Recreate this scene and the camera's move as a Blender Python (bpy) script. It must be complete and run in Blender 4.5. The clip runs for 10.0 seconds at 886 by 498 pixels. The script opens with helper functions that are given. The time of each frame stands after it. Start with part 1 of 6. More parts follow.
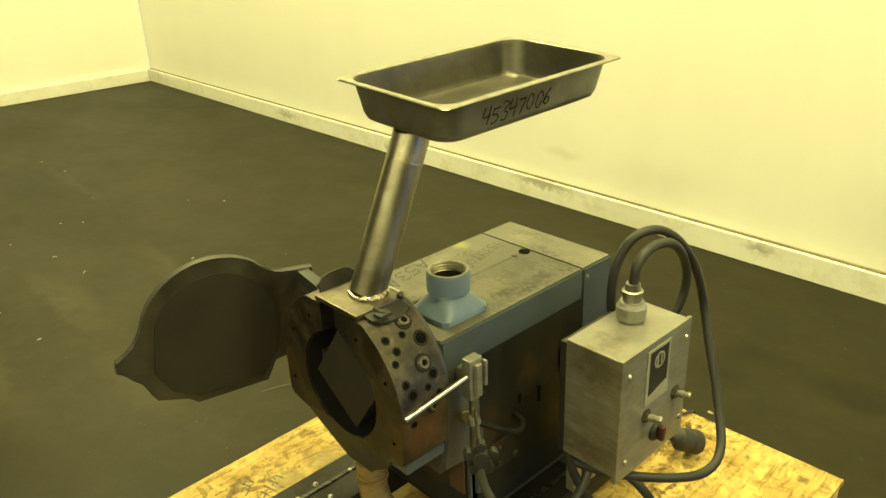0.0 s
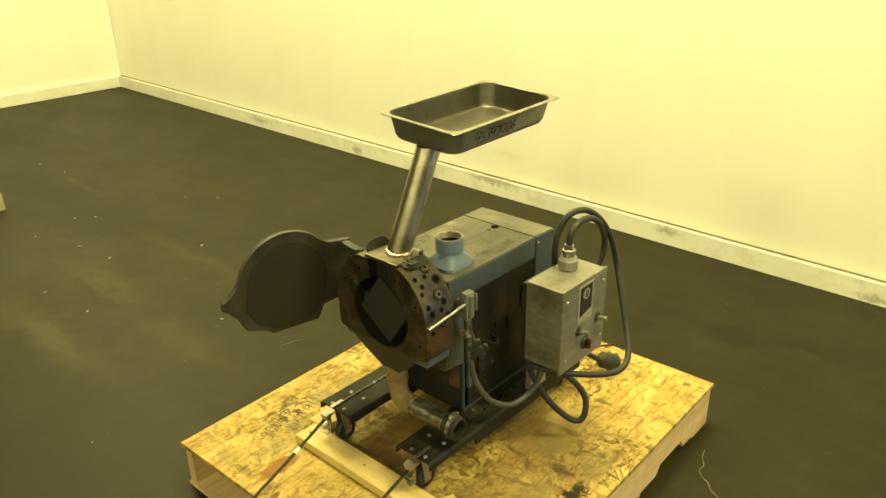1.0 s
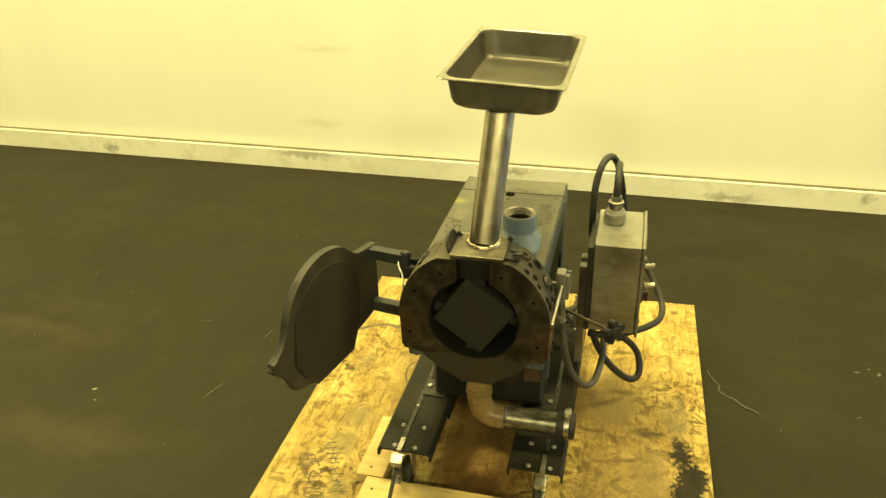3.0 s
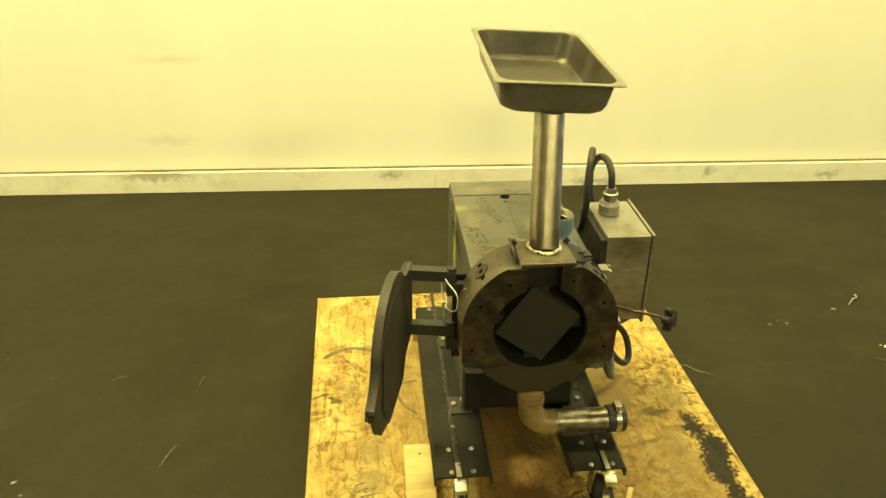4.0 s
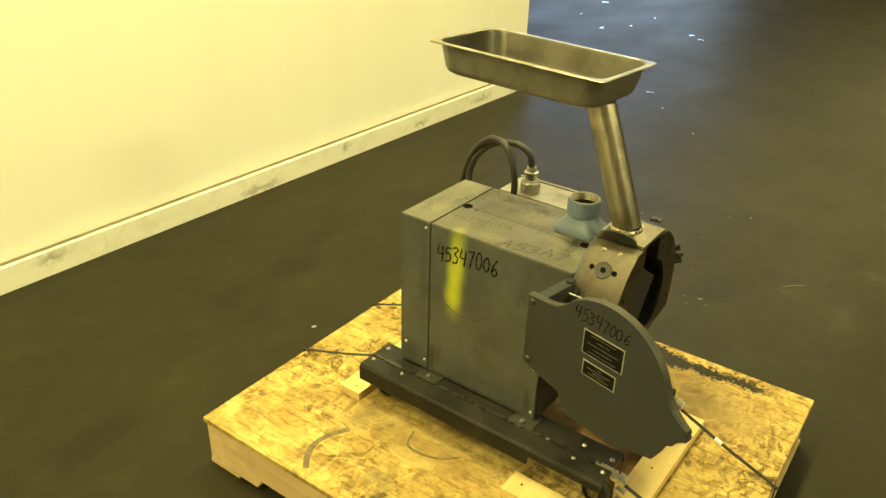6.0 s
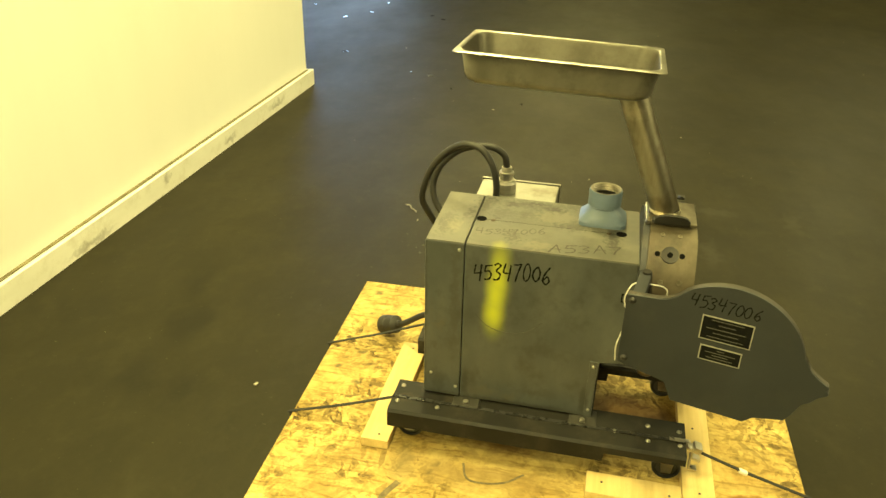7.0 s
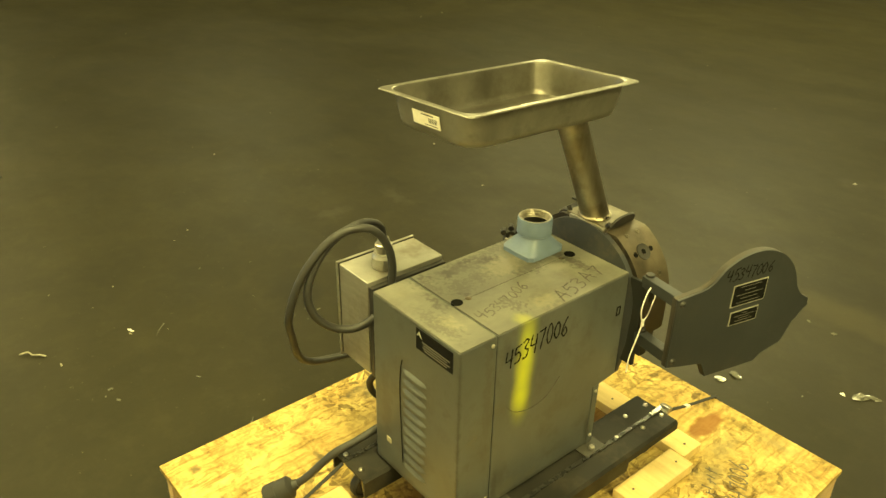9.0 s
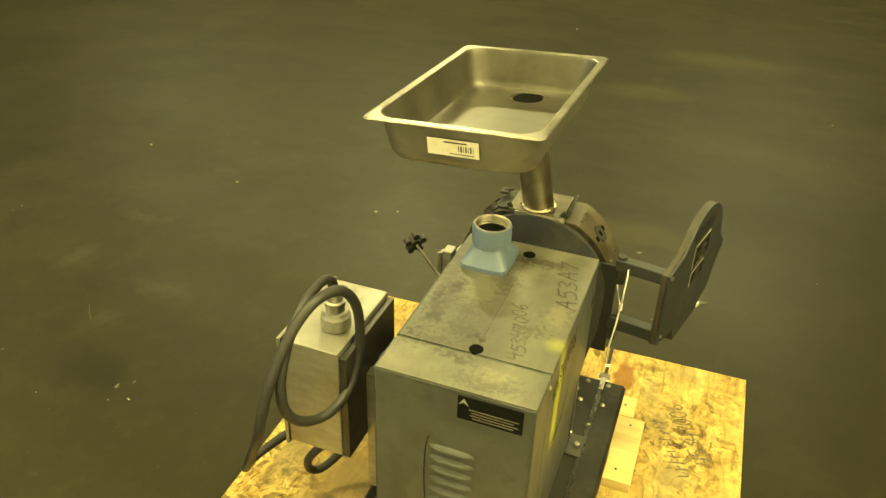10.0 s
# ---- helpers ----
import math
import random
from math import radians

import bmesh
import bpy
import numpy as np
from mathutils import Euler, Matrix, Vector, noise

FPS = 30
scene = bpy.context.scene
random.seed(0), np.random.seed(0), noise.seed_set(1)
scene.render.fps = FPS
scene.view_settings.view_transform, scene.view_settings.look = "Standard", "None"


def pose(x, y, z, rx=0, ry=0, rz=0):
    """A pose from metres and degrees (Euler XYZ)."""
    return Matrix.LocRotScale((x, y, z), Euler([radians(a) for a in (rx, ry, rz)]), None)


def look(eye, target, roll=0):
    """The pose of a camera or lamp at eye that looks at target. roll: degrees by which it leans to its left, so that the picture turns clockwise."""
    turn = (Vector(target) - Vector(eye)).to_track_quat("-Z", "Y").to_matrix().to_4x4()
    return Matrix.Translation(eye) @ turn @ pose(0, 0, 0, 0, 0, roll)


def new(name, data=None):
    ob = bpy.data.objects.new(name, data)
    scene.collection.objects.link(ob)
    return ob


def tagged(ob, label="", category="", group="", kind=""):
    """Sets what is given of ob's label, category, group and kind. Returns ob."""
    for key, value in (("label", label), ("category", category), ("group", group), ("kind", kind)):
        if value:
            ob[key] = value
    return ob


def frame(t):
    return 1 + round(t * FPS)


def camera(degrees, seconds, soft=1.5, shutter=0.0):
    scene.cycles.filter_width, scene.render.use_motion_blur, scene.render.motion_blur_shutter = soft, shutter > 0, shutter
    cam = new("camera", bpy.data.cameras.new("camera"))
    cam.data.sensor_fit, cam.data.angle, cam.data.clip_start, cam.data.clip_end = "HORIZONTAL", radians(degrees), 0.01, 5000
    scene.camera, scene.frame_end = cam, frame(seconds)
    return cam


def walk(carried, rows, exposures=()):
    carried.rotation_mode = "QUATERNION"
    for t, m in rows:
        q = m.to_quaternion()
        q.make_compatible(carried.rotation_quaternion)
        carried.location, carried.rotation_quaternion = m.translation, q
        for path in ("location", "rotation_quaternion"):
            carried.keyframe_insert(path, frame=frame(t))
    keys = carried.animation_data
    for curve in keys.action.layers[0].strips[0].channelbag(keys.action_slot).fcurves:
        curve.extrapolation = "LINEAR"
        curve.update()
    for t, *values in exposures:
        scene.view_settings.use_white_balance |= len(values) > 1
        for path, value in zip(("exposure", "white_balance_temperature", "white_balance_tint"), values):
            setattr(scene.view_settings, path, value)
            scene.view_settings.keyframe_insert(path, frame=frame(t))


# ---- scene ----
cam = camera(59.1, 10.0)
PATH = [
    (0, (1.177, -1.209, 1.686), (-0.164, 0.034, 0.876), -2.2),
    (0.1, (1.345, -1.305, 1.694), (-0.050, -0.087, 0.938), -2.8),
    (0.2, (1.460, -1.455, 1.769), (0.089, -0.219, 1.002), -2.2),
    (0.3, (1.523, -1.636, 1.861), (0.210, -0.354, 1.066), -1.6),
    (0.5, (1.702, -1.876, 1.994), (0.409, -0.587, 1.178), -1.5),
    (1, (1.628, -1.927, 1.975), (0.405, -0.573, 1.156), -0.9),
    (1.5, (1.446, -1.949, 1.963), (0.355, -0.502, 1.116), 0.4),
    (2, (1.188, -1.925, 1.917), (0.189, -0.426, 1.048), -2.0),
    (2.5, (0.788, -2.042, 1.903), (-0.013, -0.457, 0.982), -1.6),
    (2.7, (0.607, -2.136, 1.896), (-0.043, -0.486, 0.971), -1.7),
    (3.8, (-0.231, -2.081, 1.88), (-0.212, -0.311, 0.95), 0.3),
    (4, (-0.413, -2.074, 1.876), (-0.242, -0.312, 0.945), 0.8),
    (4.5, (-0.839, -1.97, 1.898), (-0.279, -0.293, 0.962), 1.6),
    (5, (-1.158, -1.695, 1.888), (-0.269, -0.167, 0.953), 1.8),
    (5.5, (-1.537, -1.406, 1.877), (-0.355, -0.092, 0.94), 2.5),
    (6, (-1.8, -1.054, 1.882), (-0.373, -0.017, 0.94), 1.7),
    (6.2, (-1.827, -0.87, 1.877), (-0.324, 0.043, 0.924), 1.4),
    (7.3, (-2.067, 0.084, 1.879), (-0.308, 0.226, 0.938), 1.5),
    (7.5, (-2.002, 0.228, 1.854), (-0.235, 0.224, 0.918), 1.5),
    (8, (-1.809, 0.599, 1.874), (-0.08, 0.261, 0.929), 0.2),
    (8.5, (-1.596, 1.03, 1.898), (-0.01, 0.256, 0.958), 0.8),
    (9, (-1.206, 1.223, 1.882), (0.142, 0.089, 0.936), 1.1),
    (9.5, (-0.799, 1.354, 1.86), (0.21, -0.065, 0.877), 1.1),
    (10, (-0.368, 1.373, 1.874), (0.223, -0.233, 0.839), 1.8),
]
walk(cam, [(t, look(eye, target, roll)) for t, eye, target, roll in PATH], [(0.0, -0.17, 5930, 4.5), (0.5, -0.15, 6000, 6.5), (1.0, -0.16, 6050, 7), (1.5, -0.18, 6050, 8), (2.5, -0.15, 6150, 9), (6.0, -0.13, 6250, 9), (7.5, 0.10, 6300, 6), (9.0, 0.13, 6350, 5), (10.0, 0.12, 6350, 5)])

# ---- light and world ----
WARM = (1.0, 0.84, 0.30)
world = bpy.data.worlds.new("hall_world")
scene.world = world
world.use_nodes = True
world.node_tree.nodes["Background"].inputs[0].default_value = (0.75, 0.86, 1.0, 1)
world.node_tree.nodes["Background"].inputs[1].default_value = 0.5


def area_lamp(name, at, target, sx, sy, watts, colour):
    data = bpy.data.lights.new(name, "AREA")
    data.shape, data.size, data.size_y, data.energy, data.color = "RECTANGLE", sx, sy, watts, colour
    ob = new(name, data)
    ob.matrix_world = look(at, target)
    return ob


CEIL = 5.2
# assumed lamps out of view; places and watts set to balance floor and walls
LAMPS = [(-6.2, 1.0, 170), (-3.4, 0.6, 275), (-0.5, 0.6, 278), (2.7, 0.7, 272), (-5.0, -5.6, 50), (-0.8, -8.4, 430), (3.4, -7.4, 480), (7.0, -7.4, 265), (9.6, -3.8, 210), (9.3, 1.7, 200), (12.6, 0.2, 270)]
for lx, ly, watts in LAMPS:
    area_lamp("ceiling_lamp_light", (lx, ly, CEIL - 0.16), (lx, ly, 0), 1.2, 0.55, watts, WARM if ly > 0 else (1.0, 0.87, 0.36))

# ---- materials ----


def material(name, colours, scale=8.0, stretch=(1, 1, 1), rough=(0.5, 0.7), metal=0.0, bump=0.1, fine=90.0, dirt=None, dirt_scale=3.0, dirt_amount=0.5, seed=0.0, per_object=0.0):
    """A two-scale procedural surface: a blend of colours, fine relief, and irregular dirt."""
    m = bpy.data.materials.new(name)
    m.use_nodes = True
    nt = m.node_tree
    bsdf = nt.nodes["Principled BSDF"]

    def node(kind, **kw):
        n = nt.nodes.new(kind)
        for k, v in kw.items():
            n.inputs[k].default_value = v
        return n

    co = node("ShaderNodeTexCoord")
    mp = node("ShaderNodeMapping", Scale=stretch, Location=(seed, seed * 1.7, seed * 0.6))
    nt.links.new(co.outputs["Object"], mp.inputs["Vector"])
    n1 = node("ShaderNodeTexNoise", Scale=scale, Detail=6.0, Roughness=0.62)
    nt.links.new(mp.outputs[0], n1.inputs["Vector"])
    ramp = nt.nodes.new("ShaderNodeValToRGB")
    ramp.color_ramp.elements[0].position, ramp.color_ramp.elements[1].position = 0.32, 0.70
    ramp.color_ramp.elements[0].color = (*colours[0], 1)
    ramp.color_ramp.elements[1].color = (*colours[-1], 1)
    for i, c in enumerate(colours[1:-1]):
        e = ramp.color_ramp.elements.new(0.32 + 0.38 * (i + 1) / (len(colours) - 1))
        e.color = (*c, 1)
    nt.links.new(n1.outputs[0], ramp.inputs[0])
    colour = ramp.outputs[0]
    n2 = node("ShaderNodeTexNoise", Scale=fine, Detail=4.0, Roughness=0.6)
    nt.links.new(mp.outputs[0], n2.inputs["Vector"])
    if dirt:
        mp2 = node("ShaderNodeMapping", Location=(seed + 3.1, 1.3, seed))
        nt.links.new(co.outputs["Object"], mp2.inputs["Vector"])
        n3 = node("ShaderNodeTexNoise", Scale=dirt_scale, Detail=8.0, Roughness=0.68)
        nt.links.new(mp2.outputs[0], n3.inputs["Vector"])
        r2 = nt.nodes.new("ShaderNodeMapRange")
        r2.inputs["From Min"].default_value, r2.inputs["From Max"].default_value = 0.50, 0.72
        r2.inputs["To Max"].default_value = dirt_amount
        nt.links.new(n3.outputs[0], r2.inputs["Value"])
        mix = nt.nodes.new("ShaderNodeMixRGB")
        mix.inputs[2].default_value = (*dirt, 1)
        nt.links.new(r2.outputs[0], mix.inputs[0])
        nt.links.new(colour, mix.inputs[1])
        colour = mix.outputs[0]
    if per_object:
        info = nt.nodes.new("ShaderNodeObjectInfo")
        mr = nt.nodes.new("ShaderNodeMapRange")
        mr.inputs["To Min"].default_value, mr.inputs["To Max"].default_value = 1 - per_object, 1 + per_object
        nt.links.new(info.outputs["Random"], mr.inputs["Value"])
        mul = nt.nodes.new("ShaderNodeVectorMath")
        mul.operation = "SCALE"
        nt.links.new(colour, mul.inputs[0])
        nt.links.new(mr.outputs[0], mul.inputs["Scale"])
        colour = mul.outputs[0]
    nt.links.new(colour, bsdf.inputs["Base Color"])
    rr = nt.nodes.new("ShaderNodeMapRange")
    rr.inputs["From Min"].default_value, rr.inputs["From Max"].default_value = 0.3, 0.7
    rr.inputs["To Min"].default_value, rr.inputs["To Max"].default_value = rough
    nt.links.new(n1.outputs[0], rr.inputs["Value"])
    nt.links.new(rr.outputs[0], bsdf.inputs["Roughness"])
    bsdf.inputs["Metallic"].default_value = metal
    if bump:
        bn = node("ShaderNodeBump", Strength=bump, Distance=0.002)
        nt.links.new(n2.outputs[0], bn.inputs["Height"])
        nt.links.new(bn.outputs[0], bsdf.inputs["Normal"])
    return m


def stain_or_shade(m, colour, boxes, soft=0.02, wobble=0.03, wobble_scale=14.0, strength=1.0):
    """Lays soft-edged marks over a material: each box is centre x, y, z and half sizes along x, y, z (0: any)."""
    nt = m.node_tree
    bsdf = nt.nodes["Principled BSDF"]
    src = bsdf.inputs["Base Color"].links[0].from_socket
    co = nt.nodes.new("ShaderNodeTexCoord")
    noi = nt.nodes.new("ShaderNodeTexNoise")
    noi.inputs["Scale"].default_value, noi.inputs["Detail"].default_value = wobble_scale, 6.0
    nt.links.new(co.outputs["Object"], noi.inputs["Vector"])
    off = nt.nodes.new("ShaderNodeVectorMath")
    off.operation = "MULTIPLY_ADD"
    off.inputs[1].default_value = (wobble * 2,) * 3
    off.inputs[2].default_value = (-wobble,) * 3
    nt.links.new(noi.outputs[1], off.inputs[0])
    add = nt.nodes.new("ShaderNodeVectorMath")
    nt.links.new(co.outputs["Object"], add.inputs[0])
    nt.links.new(off.outputs[0], add.inputs[1])
    total = None
    for cx, cy, cz, hx, hy, hz in boxes:
        sub = nt.nodes.new("ShaderNodeVectorMath")
        sub.operation = "SUBTRACT"
        sub.inputs[1].default_value = (cx, cy, cz)
        nt.links.new(add.outputs[0], sub.inputs[0])
        scl = nt.nodes.new("ShaderNodeVectorMath")
        scl.operation = "MULTIPLY"
        scl.inputs[1].default_value = tuple(1 / h if h else 0 for h in (hx, hy, hz))
        nt.links.new(sub.outputs[0], scl.inputs[0])
        ln = nt.nodes.new("ShaderNodeVectorMath")
        ln.operation = "LENGTH"
        nt.links.new(scl.outputs[0], ln.inputs[0])
        mr = nt.nodes.new("ShaderNodeMapRange")
        mr.interpolation_type = "SMOOTHSTEP"
        small = min(h for h in (hx, hy, hz) if h)
        mr.inputs["From Min"].default_value, mr.inputs["From Max"].default_value = 1.0 + soft / small, max(0.0, 1.0 - soft / small)
        mr.inputs["To Max"].default_value = strength
        nt.links.new(ln.outputs["Value"], mr.inputs["Value"])
        if total is None:
            total = mr.outputs[0]
        else:
            mx = nt.nodes.new("ShaderNodeMath")
            mx.operation = "MAXIMUM"
            nt.links.new(total, mx.inputs[0])
            nt.links.new(mr.outputs[0], mx.inputs[1])
            total = mx.outputs[0]
    mix = nt.nodes.new("ShaderNodeMixRGB")
    mix.inputs[2].default_value = (*colour, 1)
    nt.links.new(total, mix.inputs[0])
    nt.links.new(src, mix.inputs[1])
    nt.links.new(mix.outputs[0], bsdf.inputs["Base Color"])
    return m


def strand_board(name="strand_board", seed=0.0):
    """Pressed wood flakes: a warm base, three layers of small flakes, a fine grain along y and greyish handling dirt."""
    m = material(name, [(0.36, 0.240, 0.066), (0.47, 0.345, 0.110), (0.57, 0.440, 0.164)], 6, stretch=(1.6, 0.8, 1), rough=(0.55, 0.75), bump=0.3, fine=90, seed=seed)
    nt = m.node_tree
    bsdf = nt.nodes["Principled BSDF"]
    colour = bsdf.inputs["Base Color"].links[0].from_socket

    def link(a, b):
        nt.links.new(a, b)

    def times(factor):
        nonlocal colour
        mul = nt.nodes.new("ShaderNodeMixRGB")
        mul.blend_type, mul.inputs[0].default_value = "MULTIPLY", 1.0
        link(colour, mul.inputs[1])
        link(factor, mul.inputs[2])
        colour = mul.outputs[0]

    def ramp_of(value, stops):
        ramp = nt.nodes.new("ShaderNodeValToRGB")
        while len(ramp.color_ramp.elements) < len(stops):
            ramp.color_ramp.elements.new(0.5)
        for e, (pos, c) in zip(ramp.color_ramp.elements, stops):
            e.position, e.color = pos, (*c, 1)
        link(value, ramp.inputs[0])
        return ramp.outputs[0]

    co = nt.nodes.new("ShaderNodeTexCoord")
    warp = nt.nodes.new("ShaderNodeTexNoise")
    warp.inputs["Scale"].default_value, warp.inputs["Detail"].default_value = 11.0, 4.0
    link(co.outputs["Object"], warp.inputs["Vector"])
    bent = nt.nodes.new("ShaderNodeMixRGB")
    bent.blend_type, bent.inputs[0].default_value = "ADD", 0.035
    link(co.outputs["Object"], bent.inputs[1])
    link(warp.outputs[1], bent.inputs[2])
    # where the flakes lie thick, and where the surface is plain grain
    patch = nt.nodes.new("ShaderNodeTexNoise")
    patch.inputs["Scale"].default_value, patch.inputs["Detail"].default_value = 3.2, 5.0
    link(co.outputs["Object"], patch.inputs["Vector"])
    thick = nt.nodes.new("ShaderNodeMapRange")
    thick.inputs["From Min"].default_value, thick.inputs["From Max"].default_value = 0.42, 0.62
    thick.inputs["To Min"].default_value, thick.inputs["To Max"].default_value = 0.25, 1.0
    link(patch.outputs[0], thick.inputs["Value"])
    for shift, cells, sx, sy, dark, share in ((0.0, 14.0, 62, 20, 0.26, 0.22), (3.7, 11.0, 50, 17, 0.34, 0.19), (7.9, 22.0, 110, 40, 0.46, 0.22)):
        big = nt.nodes.new("ShaderNodeTexVoronoi")
        big.inputs["Scale"].default_value = cells
        off = nt.nodes.new("ShaderNodeMapping")
        off.inputs["Location"].default_value = (shift, shift * 0.4, 0)
        off.inputs["Scale"].default_value = (1, 1, 0)
        link(bent.outputs[0], off.inputs["Vector"])
        link(off.outputs[0], big.inputs["Vector"])
        pick = nt.nodes.new("ShaderNodeSeparateColor")
        link(big.outputs["Color"], pick.inputs[0])
        angle = nt.nodes.new("ShaderNodeMath")
        angle.operation, angle.inputs[1].default_value = "MULTIPLY", 3.1416
        link(pick.outputs[1], angle.inputs[0])
        turn = nt.nodes.new("ShaderNodeVectorRotate")
        turn.rotation_type = "Z_AXIS"
        link(off.outputs[0], turn.inputs["Vector"])
        link(angle.outputs[0], turn.inputs["Angle"])
        mp = nt.nodes.new("ShaderNodeMapping")
        mp.inputs["Scale"].default_value = (sx, sy, 1)
        link(turn.outputs[0], mp.inputs["Vector"])
        vo = nt.nodes.new("ShaderNodeTexVoronoi")
        vo.inputs["Scale"].default_value = 1.0
        link(mp.outputs[0], vo.inputs["Vector"])
        sep = nt.nodes.new("ShaderNodeSeparateColor")
        link(vo.outputs["Color"], sep.inputs[0])
        tone = ramp_of(sep.outputs[0], [(0.0, (dark, dark * 0.93, dark * 0.8)), (share, (0.86, 0.85, 0.82)), (0.6, (1, 1, 1)), (1.0, (1.12, 1.12, 1.12))])
        soft = nt.nodes.new("ShaderNodeMixRGB")
        soft.inputs[1].default_value = (1, 1, 1, 1)
        link(thick.outputs[0], soft.inputs[0])
        link(tone, soft.inputs[2])
        times(soft.outputs[0])
    mp = nt.nodes.new("ShaderNodeMapping")
    mp.inputs["Scale"].default_value = (85, 7, 20)
    link(bent.outputs[0], mp.inputs["Vector"])
    grain = nt.nodes.new("ShaderNodeTexNoise")
    grain.inputs["Scale"].default_value, grain.inputs["Detail"].default_value = 1.0, 3.0
    link(mp.outputs[0], grain.inputs["Vector"])
    times(ramp_of(grain.outputs[0], [(0.30, (0.58, 0.52, 0.40)), (0.45, (0.94, 0.93, 0.90)), (0.7, (1.05, 1.05, 1.05))]))
    # small dark flecks, thicker where the flakes are
    fleck = nt.nodes.new("ShaderNodeTexNoise")
    fleck.inputs["Scale"].default_value, fleck.inputs["Detail"].default_value = 1.0, 2.0
    mp = nt.nodes.new("ShaderNodeMapping")
    mp.inputs["Scale"].default_value = (44, 38, 30)
    mp.inputs["Rotation"].default_value = (0, 0, radians(25))
    link(co.outputs["Object"], mp.inputs["Vector"])
    link(mp.outputs[0], fleck.inputs["Vector"])
    tone = ramp_of(fleck.outputs[0], [(0.60, (1, 1, 1)), (0.69, (0.52, 0.46, 0.36))])
    soft = nt.nodes.new("ShaderNodeMixRGB")
    soft.inputs[1].default_value = (1, 1, 1, 1)
    link(thick.outputs[0], soft.inputs[0])
    link(tone, soft.inputs[2])
    times(soft.outputs[0])
    # handling dirt, greyish, broken up finely
    smear = nt.nodes.new("ShaderNodeTexNoise")
    smear.inputs["Scale"].default_value, smear.inputs["Detail"].default_value, smear.inputs["Roughness"].default_value = 8.0, 9.0, 0.76
    mp = nt.nodes.new("ShaderNodeMapping")
    mp.inputs["Location"].default_value = (4.3, 2.2, 0.4)
    link(co.outputs["Object"], mp.inputs["Vector"])
    link(mp.outputs[0], smear.inputs["Vector"])
    times(ramp_of(smear.outputs[0], [(0.50, (1, 1, 1)), (0.60, (0.78, 0.76, 0.68)), (0.70, (0.36, 0.34, 0.29))]))
    link(colour, bsdf.inputs["Base Color"])
    return m


M = {}
M["wall"] = material("wall_paint", [(0.825, 0.815, 0.765), (0.850, 0.840, 0.790)], 1.5, stretch=(2.2, 1, 0.22), rough=(0.55, 0.7), bump=0.06, fine=40, dirt=(0.72, 0.70, 0.60), dirt_scale=1.6, dirt_amount=0.16)
M["base"] = material("baseboard_paint", [(0.76, 0.75, 0.69), (0.85, 0.84, 0.78)], 4, stretch=(0.5, 1, 2), rough=(0.4, 0.6), bump=0.1, dirt=(0.46, 0.42, 0.31), dirt_scale=7.0, dirt_amount=0.45)
M["floor"] = material("sealed_concrete", [(0.0168, 0.0147, 0.0060), (0.0207, 0.0181, 0.0074), (0.0256, 0.0223, 0.0092)], 3.2, rough=(0.41, 0.50), bump=0.10, fine=55, dirt=(0.040, 0.036, 0.017), dirt_scale=7.0, dirt_amount=0.40)
M["floor"].node_tree.nodes["Principled BSDF"].inputs["Specular IOR Level"].default_value = 0.17
